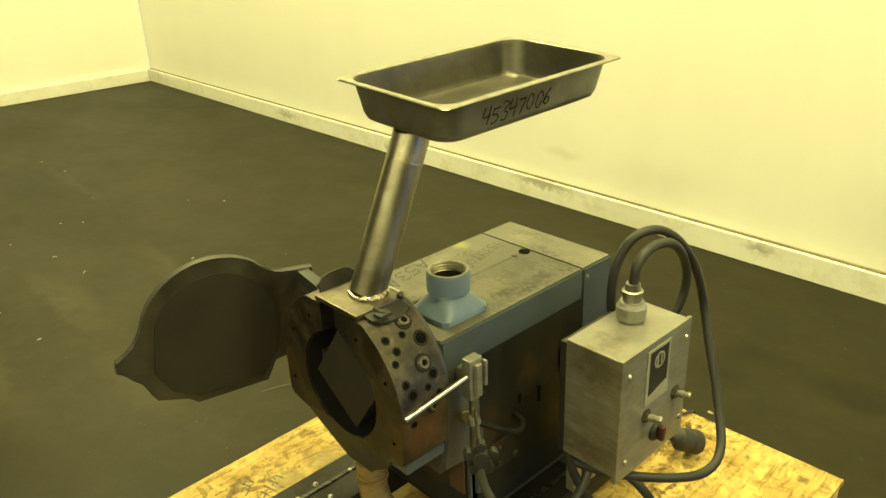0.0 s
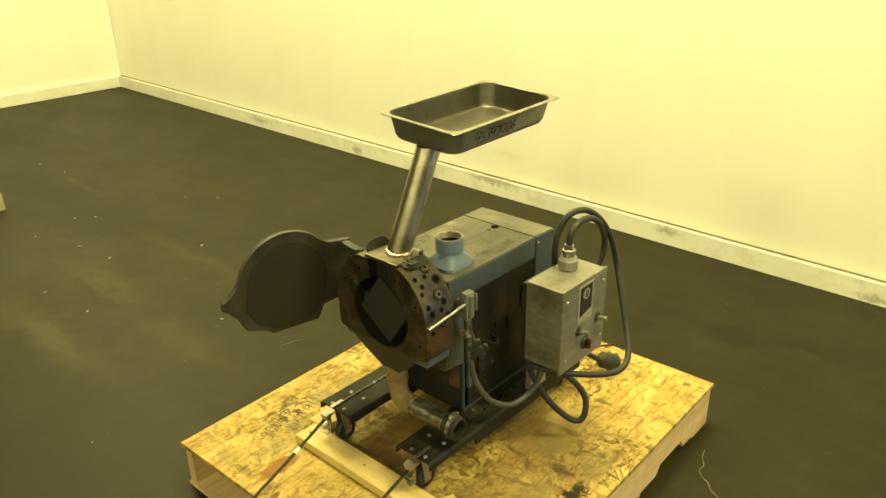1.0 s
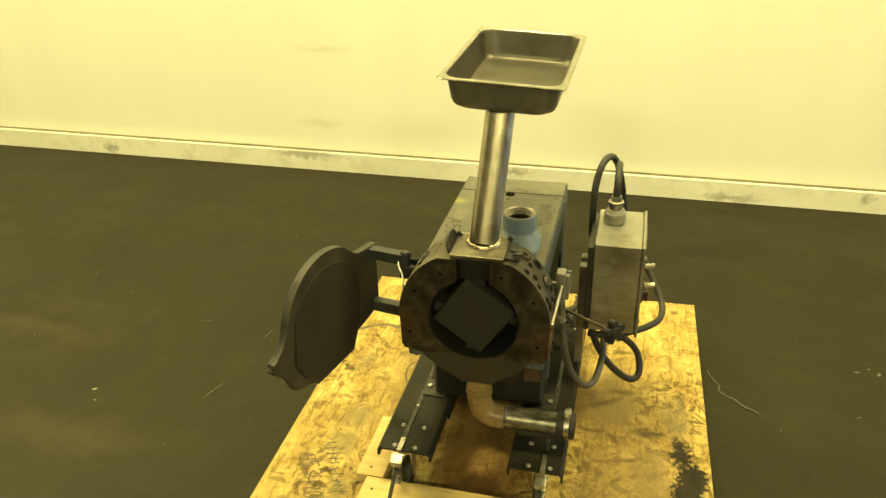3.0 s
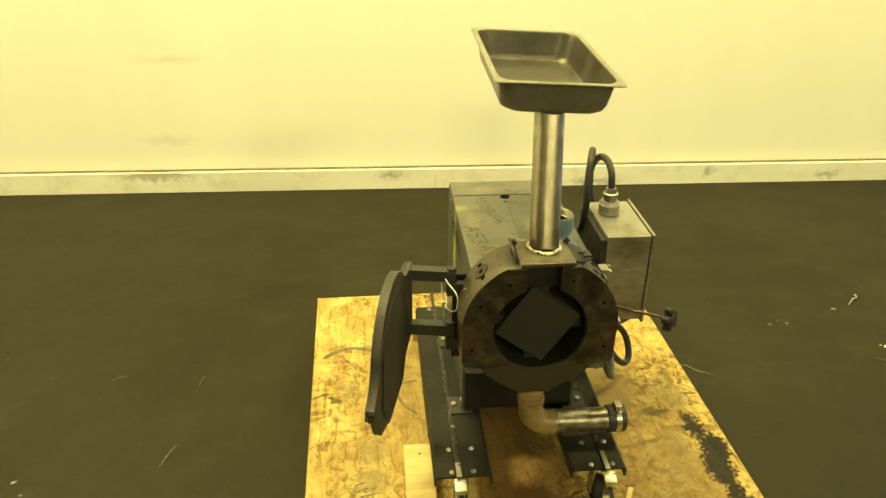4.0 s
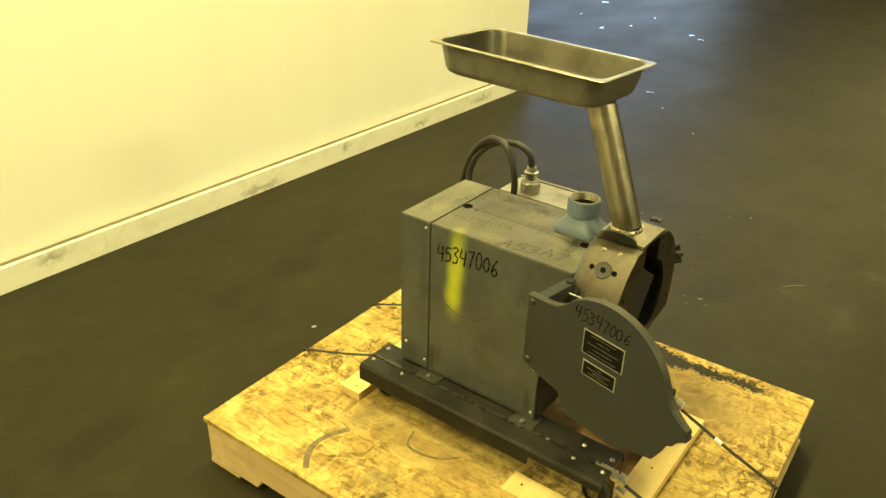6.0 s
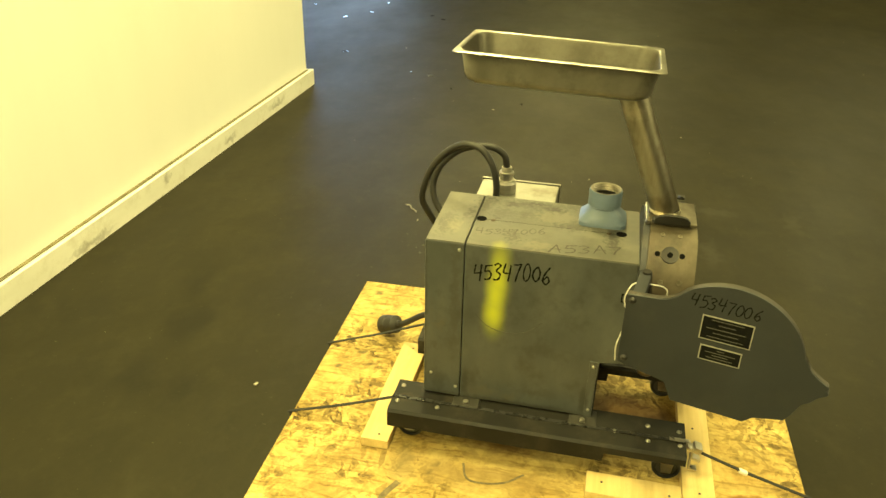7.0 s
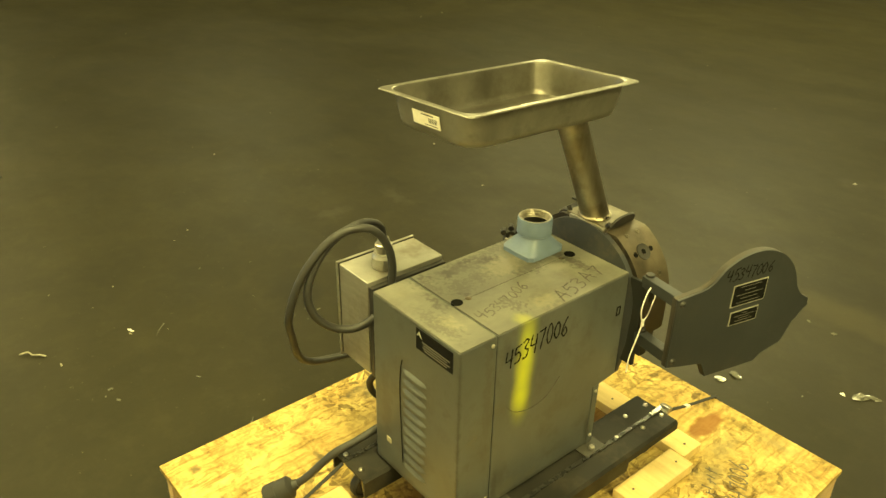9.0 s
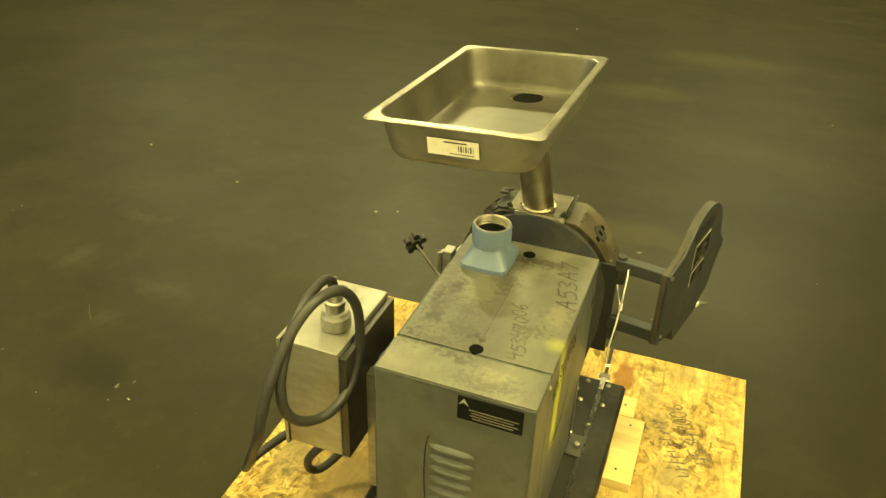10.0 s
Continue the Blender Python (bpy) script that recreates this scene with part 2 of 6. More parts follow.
def floor_wear(m):
    """Pale grit specks, wide darker patches and a slight unevenness that breaks up the sheen."""
    nt = m.node_tree
    bsdf = nt.nodes["Principled BSDF"]
    colour = bsdf.inputs["Base Color"].links[0].from_socket
    co = nt.nodes.new("ShaderNodeTexCoord")
    for scale, lo, hi, tint, kind in ((0.75, 0.44, 0.60, (0.86, 0.86, 0.85), "MULTIPLY"), (6.5, 0.50, 0.66, (0.84, 0.85, 0.84), "MULTIPLY"), (34.0, 0.66, 0.74, (0.070, 0.063, 0.034), "MIX")):
        noi = nt.nodes.new("ShaderNodeTexNoise")
        noi.inputs["Scale"].default_value, noi.inputs["Detail"].default_value, noi.inputs["Roughness"].default_value = scale, 5.0, 0.65
        nt.links.new(co.outputs["Object"], noi.inputs["Vector"])
        mr = nt.nodes.new("ShaderNodeMapRange")
        mr.inputs["From Min"].default_value, mr.inputs["From Max"].default_value = lo, hi
        nt.links.new(noi.outputs[0], mr.inputs["Value"])
        mix = nt.nodes.new("ShaderNodeMixRGB")
        mix.blend_type = kind
        mix.inputs[2].default_value = (*tint, 1)
        nt.links.new(mr.outputs[0], mix.inputs[0])
        nt.links.new(colour, mix.inputs[1])
        colour = mix.outputs[0]
    nt.links.new(colour, bsdf.inputs["Base Color"])
    # patches of smoother and rougher sealer
    mp = nt.nodes.new("ShaderNodeMapping")
    mp.inputs["Scale"].default_value, mp.inputs["Rotation"].default_value = (0.8, 1.5, 1.0), (0, 0, radians(-28))
    nt.links.new(co.outputs["Object"], mp.inputs["Vector"])
    worn = nt.nodes.new("ShaderNodeTexNoise")
    worn.inputs["Scale"].default_value, worn.inputs["Detail"].default_value, worn.inputs["Roughness"].default_value = 1.1, 6.0, 0.6
    nt.links.new(mp.outputs[0], worn.inputs["Vector"])
    mr = nt.nodes.new("ShaderNodeMapRange")
    mr.inputs["From Min"].default_value, mr.inputs["From Max"].default_value = 0.34, 0.64
    mr.inputs["To Min"].default_value, mr.inputs["To Max"].default_value = 0.46, 0.55
    nt.links.new(worn.outputs[0], mr.inputs["Value"])
    nt.links.new(mr.outputs[0], bsdf.inputs["Roughness"])
    und = nt.nodes.new("ShaderNodeTexNoise")
    und.inputs["Scale"].default_value, und.inputs["Detail"].default_value = 5.0, 3.0
    nt.links.new(co.outputs["Object"], und.inputs["Vector"])
    bump = nt.nodes.new("ShaderNodeBump")
    bump.inputs["Strength"].default_value, bump.inputs["Distance"].default_value = 0.02, 0.012
    nt.links.new(und.outputs[0], bump.inputs["Height"])
    nt.links.new(bsdf.inputs["Normal"].links[0].from_socket, bump.inputs["Normal"])
    nt.links.new(bump.outputs[0], bsdf.inputs["Normal"])


floor_wear(M["floor"])
# dark colours for the unseen ceiling and walls keep bounced light low
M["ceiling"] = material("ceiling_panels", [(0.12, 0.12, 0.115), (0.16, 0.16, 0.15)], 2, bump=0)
M["farwall"] = material("dark_unseen_wall_paint", [(0.10, 0.10, 0.095), (0.14, 0.14, 0.13)], 1, bump=0)
M["deck"] = strand_board()
M["pine"] = material("pine_board", [(0.56, 0.41, 0.15), (0.70, 0.55, 0.24)], 7, stretch=(0.5, 6, 6), rough=(0.55, 0.75), bump=0.2, fine=60, dirt=(0.33, 0.21, 0.09), dirt_scale=9, dirt_amount=0.4, per_object=0.08)
M["stringer"] = material("pallet_lumber", [(0.50, 0.35, 0.18), (0.68, 0.50, 0.27)], 6, stretch=(5, 0.6, 5), rough=(0.6, 0.8), bump=0.3, fine=60, dirt=(0.24, 0.16, 0.08), dirt_scale=6, dirt_amount=0.5, per_object=0.1)
M["grey"] = material("grey_enamel", [(0.055, 0.060, 0.059), (0.072, 0.078, 0.075), (0.092, 0.098, 0.092)], 7, stretch=(1, 1, 0.55), rough=(0.30, 0.50), bump=0.05, fine=60, dirt=(0.032, 0.029, 0.020), dirt_scale=12, dirt_amount=0.62)
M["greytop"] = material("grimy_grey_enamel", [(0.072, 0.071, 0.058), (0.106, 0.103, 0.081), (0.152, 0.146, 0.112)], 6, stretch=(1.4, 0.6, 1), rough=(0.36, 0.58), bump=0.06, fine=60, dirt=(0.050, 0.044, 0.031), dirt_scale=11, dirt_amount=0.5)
# much darker blue-grey for the housing's lower side and front panels
M["greydark"] = material("very_dark_blue_grey_enamel", [(0.008, 0.0088, 0.0088), (0.019, 0.0205, 0.0200)], 9, stretch=(1, 1, 0.5), rough=(0.42, 0.66), bump=0.05, dirt=(0.02, 0.018, 0.014), dirt_scale=7, dirt_amount=0.8)
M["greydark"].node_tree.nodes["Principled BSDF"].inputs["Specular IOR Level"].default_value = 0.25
M["blueside"] = material("blue_grey_enamel", [(0.045, 0.058, 0.075), (0.066, 0.084, 0.105)], 6, rough=(0.35, 0.5), bump=0.05, dirt=(0.05, 0.05, 0.045), dirt_scale=8, dirt_amount=0.6)
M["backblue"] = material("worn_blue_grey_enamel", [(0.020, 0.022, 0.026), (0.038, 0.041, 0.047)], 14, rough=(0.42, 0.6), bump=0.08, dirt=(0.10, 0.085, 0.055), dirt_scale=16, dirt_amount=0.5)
M["blue"] = material("light_blue_enamel", [(0.108, 0.150, 0.222), (0.148, 0.198, 0.285)], 9, rough=(0.35, 0.5), bump=0.06, dirt=(0.12, 0.16, 0.17), dirt_scale=16, dirt_amount=0.5)
M["rail"] = material("dark_grey_channel_paint", [(0.0095, 0.0090, 0.0074), (0.019, 0.0178, 0.0140)], 9, rough=(0.45, 0.7), bump=0.1, dirt=(0.10, 0.082, 0.055), dirt_scale=11, dirt_amount=0.25)
M["rail"].node_tree.nodes["Principled BSDF"].inputs["Specular IOR Level"].default_value = 0.2
M["deck"].node_tree.nodes["Principled BSDF"].inputs["Specular IOR Level"].default_value = 0.22
M["cast"] = material("worn_cast_iron", [(0.016, 0.0135, 0.0095), (0.044, 0.036, 0.024), (0.105, 0.086, 0.056)], 21, rough=(0.34, 0.60), metal=0.5, bump=0.35, fine=170, dirt=(0.012, 0.009, 0.006), dirt_scale=11, dirt_amount=0.75)
M["castrim"] = material("scraped_tan_casting", [(0.042, 0.034, 0.022), (0.080, 0.066, 0.043), (0.112, 0.095, 0.064)], 13, rough=(0.40, 0.60), metal=0.35, bump=0.15, fine=150, dirt=(0.060, 0.040, 0.022), dirt_scale=17, dirt_amount=0.6)
M["castlow"] = material("dusty_grey_casting", [(0.017, 0.0165, 0.0150), (0.032, 0.030, 0.0265)], 10, rough=(0.5, 0.7), metal=0.1, bump=0.2, fine=130, dirt=(0.04, 0.032, 0.024), dirt_scale=9, dirt_amount=0.5)
M["rotor"] = material("product_caked_iron", [(0.013, 0.0120, 0.0098), (0.022, 0.0198, 0.0165)], 18, rough=(0.75, 0.9), bump=0.3, fine=160)
M["rust"] = material("rusty_plate", [(0.050, 0.024, 0.012), (0.095, 0.052, 0.028)], 16, rough=(0.5, 0.7), bump=0.2, dirt=(0.025, 0.018, 0.012), dirt_scale=18, dirt_amount=0.7)
# oily iron, near black so that recesses hold their shade in the colour
M["bore"] = material("black_oily_shaded_iron", [(0.010, 0.010, 0.009), (0.02, 0.019, 0.016)], 18, rough=(0.6, 0.8), bump=0.1)
M["bore"].node_tree.nodes["Principled BSDF"].inputs["Specular IOR Level"].default_value = 0.15
M["door"] = material("dark_grey_door_enamel", [(0.020, 0.0228, 0.0255), (0.030, 0.0335, 0.037)], 6, rough=(0.45, 0.62), bump=0.08, fine=120, dirt=(0.045, 0.044, 0.038), dirt_scale=7, dirt_amount=0.5)
M["footgrey"] = material("dirty_dark_enamel", [(0.017, 0.016, 0.012), (0.034, 0.032, 0.025)], 16, rough=(0.4, 0.6), bump=0.1, dirt=(0.015, 0.013, 0.010), dirt_scale=20, dirt_amount=0.6)
M["doorrim"] = material("dusty_brown_casting", [(0.020, 0.018, 0.014), (0.038, 0.033, 0.025), (0.062, 0.053, 0.039)], 12, rough=(0.5, 0.7), bump=0.2, fine=130, dirt=(0.022, 0.019, 0.015), dirt_scale=9, dirt_amount=0.7)
M["doorin"] = material("dusty_door_lining", [(0.013, 0.0115, 0.009), (0.028, 0.024, 0.019)], 7, rough=(0.6, 0.8), bump=0.15, dirt=(0.010, 0.009, 0.007), dirt_scale=6, dirt_amount=0.6)
M["tube"] = material("polished_stainless", [(0.30, 0.268, 0.200), (0.40, 0.365, 0.28), (0.48, 0.445, 0.355)], 24, stretch=(1, 1, 0.07), rough=(0.32, 0.44), metal=1.0, bump=0.0, dirt=(0.25, 0.215, 0.15), dirt_scale=16, dirt_amount=0.35)
M["pipe"] = material("blotched_galvanised_pipe", [(0.10, 0.092, 0.070), (0.24, 0.225, 0.18), (0.42, 0.40, 0.33)], 42, stretch=(0.6, 1, 1), rough=(0.28, 0.5), metal=0.9, bump=0.12, fine=120, dirt=(0.06, 0.05, 0.035), dirt_scale=30, dirt_amount=0.6)
M["pan"] = material("dull_stainless", [(0.175, 0.167, 0.140), (0.270, 0.258, 0.218)], 9, rough=(0.30, 0.46), metal=0.62, bump=0.05, fine=140, dirt=(0.09, 0.08, 0.06), dirt_scale=11, dirt_amount=0.65)
M["clamp"] = material("dull_scraped_steel", [(0.10, 0.088, 0.064), (0.19, 0.172, 0.130)], 16, rough=(0.36, 0.52), metal=0.85, bump=0.08, dirt=(0.08, 0.065, 0.045), dirt_scale=20, dirt_amount=0.6)
M["clampplate"] = material("scraped_bright_steel", [(0.12, 0.105, 0.076), (0.19, 0.172, 0.130), (0.28, 0.26, 0.205)], 22, rough=(0.36, 0.52), metal=0.95, bump=0.08, dirt=(0.12, 0.098, 0.065), dirt_scale=24, dirt_amount=0.55)
# same steel as the tray, darkened by stains and by shade inside it
M["panin"] = material("stained_shaded_basin", [(0.095, 0.088, 0.070), (0.170, 0.160, 0.130)], 9, rough=(0.32, 0.48), metal=0.75, bump=0.05, fine=140, dirt=(0.07, 0.062, 0.046), dirt_scale=9, dirt_amount=0.6)
M["rimsteel"] = material("worn_bright_rim", [(0.22, 0.208, 0.170), (0.40, 0.385, 0.33)], 24, rough=(0.28, 0.42), metal=0.85, bump=0.05, fine=140, dirt=(0.12, 0.10, 0.07), dirt_scale=16, dirt_amount=0.5)
M["box"] = material("brushed_aluminium", [(0.255, 0.248, 0.216), (0.365, 0.354, 0.312)], 11, stretch=(1, 1, 6), rough=(0.34, 0.50), metal=0.65, bump=0.06, fine=120, dirt=(0.17, 0.14, 0.095), dirt_scale=9, dirt_amount=0.6)
M["zinc"] = material("zinc_plate", [(0.36, 0.345, 0.30), (0.54, 0.52, 0.46)], 30, rough=(0.25, 0.42), metal=1.0, bump=0.05)
M["weld"] = material("bright_weld", [(0.50, 0.42, 0.28), (0.78, 0.72, 0.58)], 60, rough=(0.2, 0.4), metal=1.0, bump=0.3, fine=200)
M["rubber"] = material("black_rubber", [(0.013, 0.0128, 0.0118), (0.026, 0.025, 0.0225)], 20, rough=(0.45, 0.65), bump=0.06)
M["grille"] = material("black_plate", [(0.018, 0.017, 0.015), (0.03, 0.028, 0.025)], 20, rough=(0.3, 0.45), bump=0)
M["ink"] = material("marker_ink", [(0.004, 0.004, 0.004), (0.009, 0.009, 0.008)], 60, rough=(0.75, 0.85), bump=0)
M["ink"].node_tree.nodes["Principled BSDF"].inputs["Specular IOR Level"].default_value = 0.1
M["inkfade"] = material("faded_marker_ink", [(0.022, 0.020, 0.016), (0.055, 0.050, 0.038)], 60, rough=(0.5, 0.6), bump=0)
M["inkdeck"] = material("marker_ink_on_wood", [(0.06, 0.05, 0.03), (0.16, 0.125, 0.06)], 70, rough=(0.6, 0.7), bump=0)
M["scuff"] = material("scuffed_wood", [(0.070, 0.054, 0.026), (0.18, 0.138, 0.060)], 45, rough=(0.6, 0.7), bump=0.1)
M["inktop"] = material("worn_marker_ink", [(0.022, 0.020, 0.017), (0.095, 0.090, 0.070)], 38, rough=(0.5, 0.6), bump=0)
M["thread"] = material("worn_bare_thread", [(0.16, 0.144, 0.108), (0.34, 0.312, 0.25)], 40, rough=(0.35, 0.5), metal=0.7, bump=0.1)
# near black; paints the darkness inside holes and slots, also black marks
M["hole"] = material("dark_hole", [(0.004, 0.004, 0.004), (0.008, 0.008, 0.007)], 9, rough=(0.8, 0.9), bump=0)
M["hole"].node_tree.nodes["Principled BSDF"].inputs["Specular IOR Level"].default_value = 0.03
M["silver"] = material("silver_print", [(0.36, 0.35, 0.30), (0.46, 0.45, 0.39)], 30, rough=(0.35, 0.5), metal=0.4, bump=0)
M["dimprint"] = material("dim_print", [(0.075, 0.071, 0.060), (0.125, 0.119, 0.100)], 40, rough=(0.5, 0.6), bump=0)
M["paper"] = material("label_paper", [(0.74, 0.70, 0.58), (0.82, 0.78, 0.66)], 20, rough=(0.6, 0.7), bump=0, dirt=(0.6, 0.5, 0.32), dirt_scale=40, dirt_amount=0.5)
M["brown"] = material("stained_tan_hose", [(0.17, 0.115, 0.048), (0.30, 0.225, 0.105)], 16, stretch=(1, 1, 2), rough=(0.3, 0.45), bump=0.1, dirt=(0.13, 0.07, 0.025), dirt_scale=18, dirt_amount=0.7)
M["hose"] = material("grey_hose", [(0.042, 0.040, 0.035), (0.072, 0.069, 0.059)], 14, rough=(0.4, 0.55), bump=0.05)
M["strap"] = material("black_webbing", [(0.008, 0.008, 0.0075), (0.015, 0.0145, 0.0135)], 60, rough=(0.7, 0.85), bump=0.3, fine=400)
M["strapshine"] = material("flat_glossy_webbing", [(0.012, 0.012, 0.011), (0.024, 0.023, 0.021)], 40, rough=(0.22, 0.34), bump=0.15, fine=300)
M["white"] = material("white_wire", [(0.62, 0.61, 0.57), (0.75, 0.74, 0.70)], 30, rough=(0.4, 0.5), bump=0)
M["red"] = material("red_legend", [(0.040, 0.014, 0.010), (0.065, 0.020, 0.015)], 30, rough=(0.35, 0.5), bump=0)
M["scrap"] = material("pale_scrap", [(0.30, 0.29, 0.25), (0.54, 0.52, 0.46)], 40, rough=(0.5, 0.8), bump=0.1, per_object=0.2)
M["chips"] = material("floor_chips", [(0.15, 0.138, 0.098), (0.38, 0.355, 0.28)], 60, rough=(0.5, 0.8), bump=0)
M["farwood"] = material("pale_board", [(0.30, 0.275, 0.185), (0.38, 0.35, 0.24)], 5, stretch=(3, 1, 3), rough=(0.6, 0.8), bump=0.1, dirt=(0.26, 0.22, 0.13), dirt_scale=7, dirt_amount=0.5)
M["cord"] = material("dirty_cord", [(0.11, 0.10, 0.07), (0.26, 0.24, 0.18)], 50, rough=(0.7, 0.85), bump=0.2, fine=300)
# brown of the painted shadow line between skirting and wall
M["dust"] = material("shadow_gap_brown", [(0.10, 0.085, 0.045), (0.22, 0.19, 0.11)], 9, rough=(0.8, 0.95), bump=0.2)
# mirror metal, for scraps that act as daylight glints on the floor
M["film"] = material("mirror_glint_film", [(0.55, 0.55, 0.54), (0.75, 0.75, 0.74)], 40, rough=(0.10, 0.20), metal=1.0, bump=0.05, fine=60)
M["clearfilm"] = material("clear_film", [(0.055, 0.053, 0.040), (0.15, 0.147, 0.12)], 30, rough=(0.12, 0.25), bump=0.3, fine=60)
M["whitefilm"] = material("white_film", [(0.62, 0.62, 0.58), (0.80, 0.80, 0.76)], 30, rough=(0.2, 0.35), bump=0.1)
M["lampbody"] = material("lamp_housing", [(0.6, 0.6, 0.58), (0.66, 0.66, 0.64)], 3, bump=0)

YELLOW = (0.52, 0.55, 0.02)
stain_or_shade(M["grey"], (0.085, 0.080, 0.060), [(-0.167, 0.12, 0.375, 0.02, 0.05, 0.02), (-0.167, 0.03, 0.37, 0.02, 0.02, 0.012), (-0.167, 0.245, 0.60, 0.02, 0.012, 0.02)], 0.012, 0.03, 60, 0.8)
stain_or_shade(M["grey"], YELLOW, [(-0.167, 0.080, 0.83, 0.05, 0.022, 0.07), (-0.167, 0.084, 0.75, 0.05, 0.026, 0.07), (-0.167, 0.090, 0.655, 0.05, 0.026, 0.06)], 0.022, 0.006, 20, 0.36)
stain_or_shade(M["grey"], YELLOW, [(-0.167, 0.083, 0.775, 0.05, 0.016, 0.05), (-0.167, 0.088, 0.715, 0.05, 0.020, 0.055), (-0.167, 0.091, 0.660, 0.05, 0.020, 0.038)], 0.020, 0.006, 20, 0.72)
stain_or_shade(M["grey"], (0.024, 0.021, 0.015), [(-0.167, 0.293, 0.60, 0.006, 0.006, 0.28), (0.0, 0.293, 0.872, 0.17, 0.005, 0.005), (-0.167, 0.05, 0.350, 0.02, 0.25, 0.007), (0.0, 0.293, 0.350, 0.17, 0.01, 0.010), (-0.167, 0.165, 0.40, 0.02, 0.010, 0.05), (-0.167, -0.19, 0.40, 0.02, 0.012, 0.05)], 0.006, 0.014, 45, 0.6)
stain_or_shade(M["greytop"], YELLOW, [(-0.155, 0.085, 0.874, 0.022, 0.018, 0.05)], 0.014, 0.01, 40, 0.25)
stain_or_shade(M["grey"], (0.05, 0.047, 0.036), [(-0.167, 0.259, 0.52, 0.02, 0.006, 0.008), (-0.167, -0.05, 0.40, 0.02, 0.05, 0.012), (-0.167, 0.14, 0.42, 0.02, 0.012, 0.03), (-0.167, 0.205, 0.70, 0.02, 0.006, 0.12), (-0.03, 0.293, 0.44, 0.03, 0.02, 0.05), (0.12, 0.293, 0.55, 0.02, 0.02, 0.10), (-0.127, 0.293, 0.676, 0.007, 0.02, 0.010)], 0.012, 0.03, 60, 0.6)
stain_or_shade(M["greytop"], (0.045, 0.042, 0.032), [(0.127, 0.06, 0.874, 0.022, 0.07, 0.05), (0.10, 0.17, 0.874, 0.05, 0.02, 0.05), (0.06, 0.02, 0.874, 0.02, 0.06, 0.05), (0.02, -0.10, 0.874, 0.03, 0.05, 0.05), (0.145, -0.10, 0.874, 0.015, 0.07, 0.05), (-0.05, 0.255, 0.874, 0.08, 0.018, 0.05), (0.12, -0.01, 0.874, 0.03, 0.05, 0.05), (0.05, 0.11, 0.874, 0.03, 0.03, 0.05), (-0.09, 0.06, 0.874, 0.03, 0.02, 0.05)], 0.010, 0.07, 90, 0.6)
stain_or_shade(M["greytop"], (0.020, 0.018, 0.013), [(0.135, 0.02, 0.874, 0.010, 0.055, 0.05), (0.120, 0.085, 0.874, 0.016, 0.020, 0.05), (0.105, -0.045, 0.874, 0.018, 0.028, 0.05), (0.135, 0.155, 0.874, 0.012, 0.012, 0.05), (0.012, 0.128, 0.874, 0.010, 0.006, 0.05), (0.03, 0.205, 0.874, 0.035, 0.008, 0.05), (-0.02, -0.215, 0.874, 0.08, 0.014, 0.05)], 0.010, 0.045, 60, 0.75)
stain_or_shade(M["greytop"], (0.26, 0.235, 0.15), [(-0.06, 0.23, 0.874, 0.03, 0.02, 0.05), (0.06, -0.05, 0.874, 0.04, 0.06, 0.05), (-0.13, -0.02, 0.874, 0.02, 0.04, 0.05)], 0.016, 0.05, 70, 0.28)
stain_or_shade(M["deck"], (0.030, 0.025, 0.016), [(0.01, -0.43, 0.19, 0.055, 0.040, 0), (0.598, 0.109, 0.19, 0.010, 0.014, 0), (0.324, 0.03, 0.19, 0.03, 0.025, 0), (0.49, -0.10, 0.19, 0.05, 0.02, 0)], 0.018, 0.03, 40, 0.8)
# greasy brown wood between the rails, with the mill's shade in the colour
stain_or_shade(M["deck"], (0.13, 0.062, 0.020), [(0.0, -0.33, 0.19, 0.15, 0.22, 0), (0.0, 0.05, 0.19, 0.2, 0.25, 0)], 0.03, 0.05, 24, 0.75)
stain_or_shade(M["deck"], (0.17, 0.066, 0.012), [(-0.262, -0.705, 0.19, 0.032, 0.085, 0)], 0.008, 0.02, 26, 0.85)
stain_or_shade(M["deck"], (0.085, 0.068, 0.032), [(0.600, 0.655, 0.19, 0.012, 0.015, 0), (0.451, 0.641, 0.19, 0.009, 0.009, 0), (0.193, 0.604, 0.19, 0.010, 0.014, 0), (-0.306, 0.224, 0.19, 0.010, 0.010, 0), (-0.345, 0.235, 0.19, 0.012, 0.008, 0), (0.098, 0.662, 0.19, 0.012, 0.010, 0), (0.02, 0.572, 0.19, 0.010, 0.014, 0), (0.42, 0.10, 0.19, 0.04, 0.012, 0), (0.405, 0.337, 0.19, 0.03, 0.010, 0)], 0.008, 0.018, 40, 0.8)
# olive dirt; the right-hand patches also carry shade near the control box
stain_or_shade(M["deck"], (0.20, 0.165, 0.075), [(-0.514, 0.10, 0.19, 0.030, 0.05, 0), (-0.47, -0.80, 0.19, 0.045, 0.022, 0), (-0.45, -0.33, 0.19, 0.05, 0.06, 0), (-0.442, -0.20, 0.19, 0.05, 0.05, 0), (-0.40, -0.52, 0.19, 0.03, 0.06, 0), (-0.36, -0.66, 0.19, 0.02, 0.05, 0), (-0.32, 0.32, 0.19, 0.06, 0.03, 0), (0.50, -0.30, 0.19, 0.05, 0.12, 0), (0.42, -0.55, 0.19, 0.04, 0.09, 0), (0.38, 0.0, 0.19, 0.07, 0.07, 0), (0.58, 0.0, 0.19, 0.05, 0.09, 0)], 0.030, 0.05, 30, 0.6)
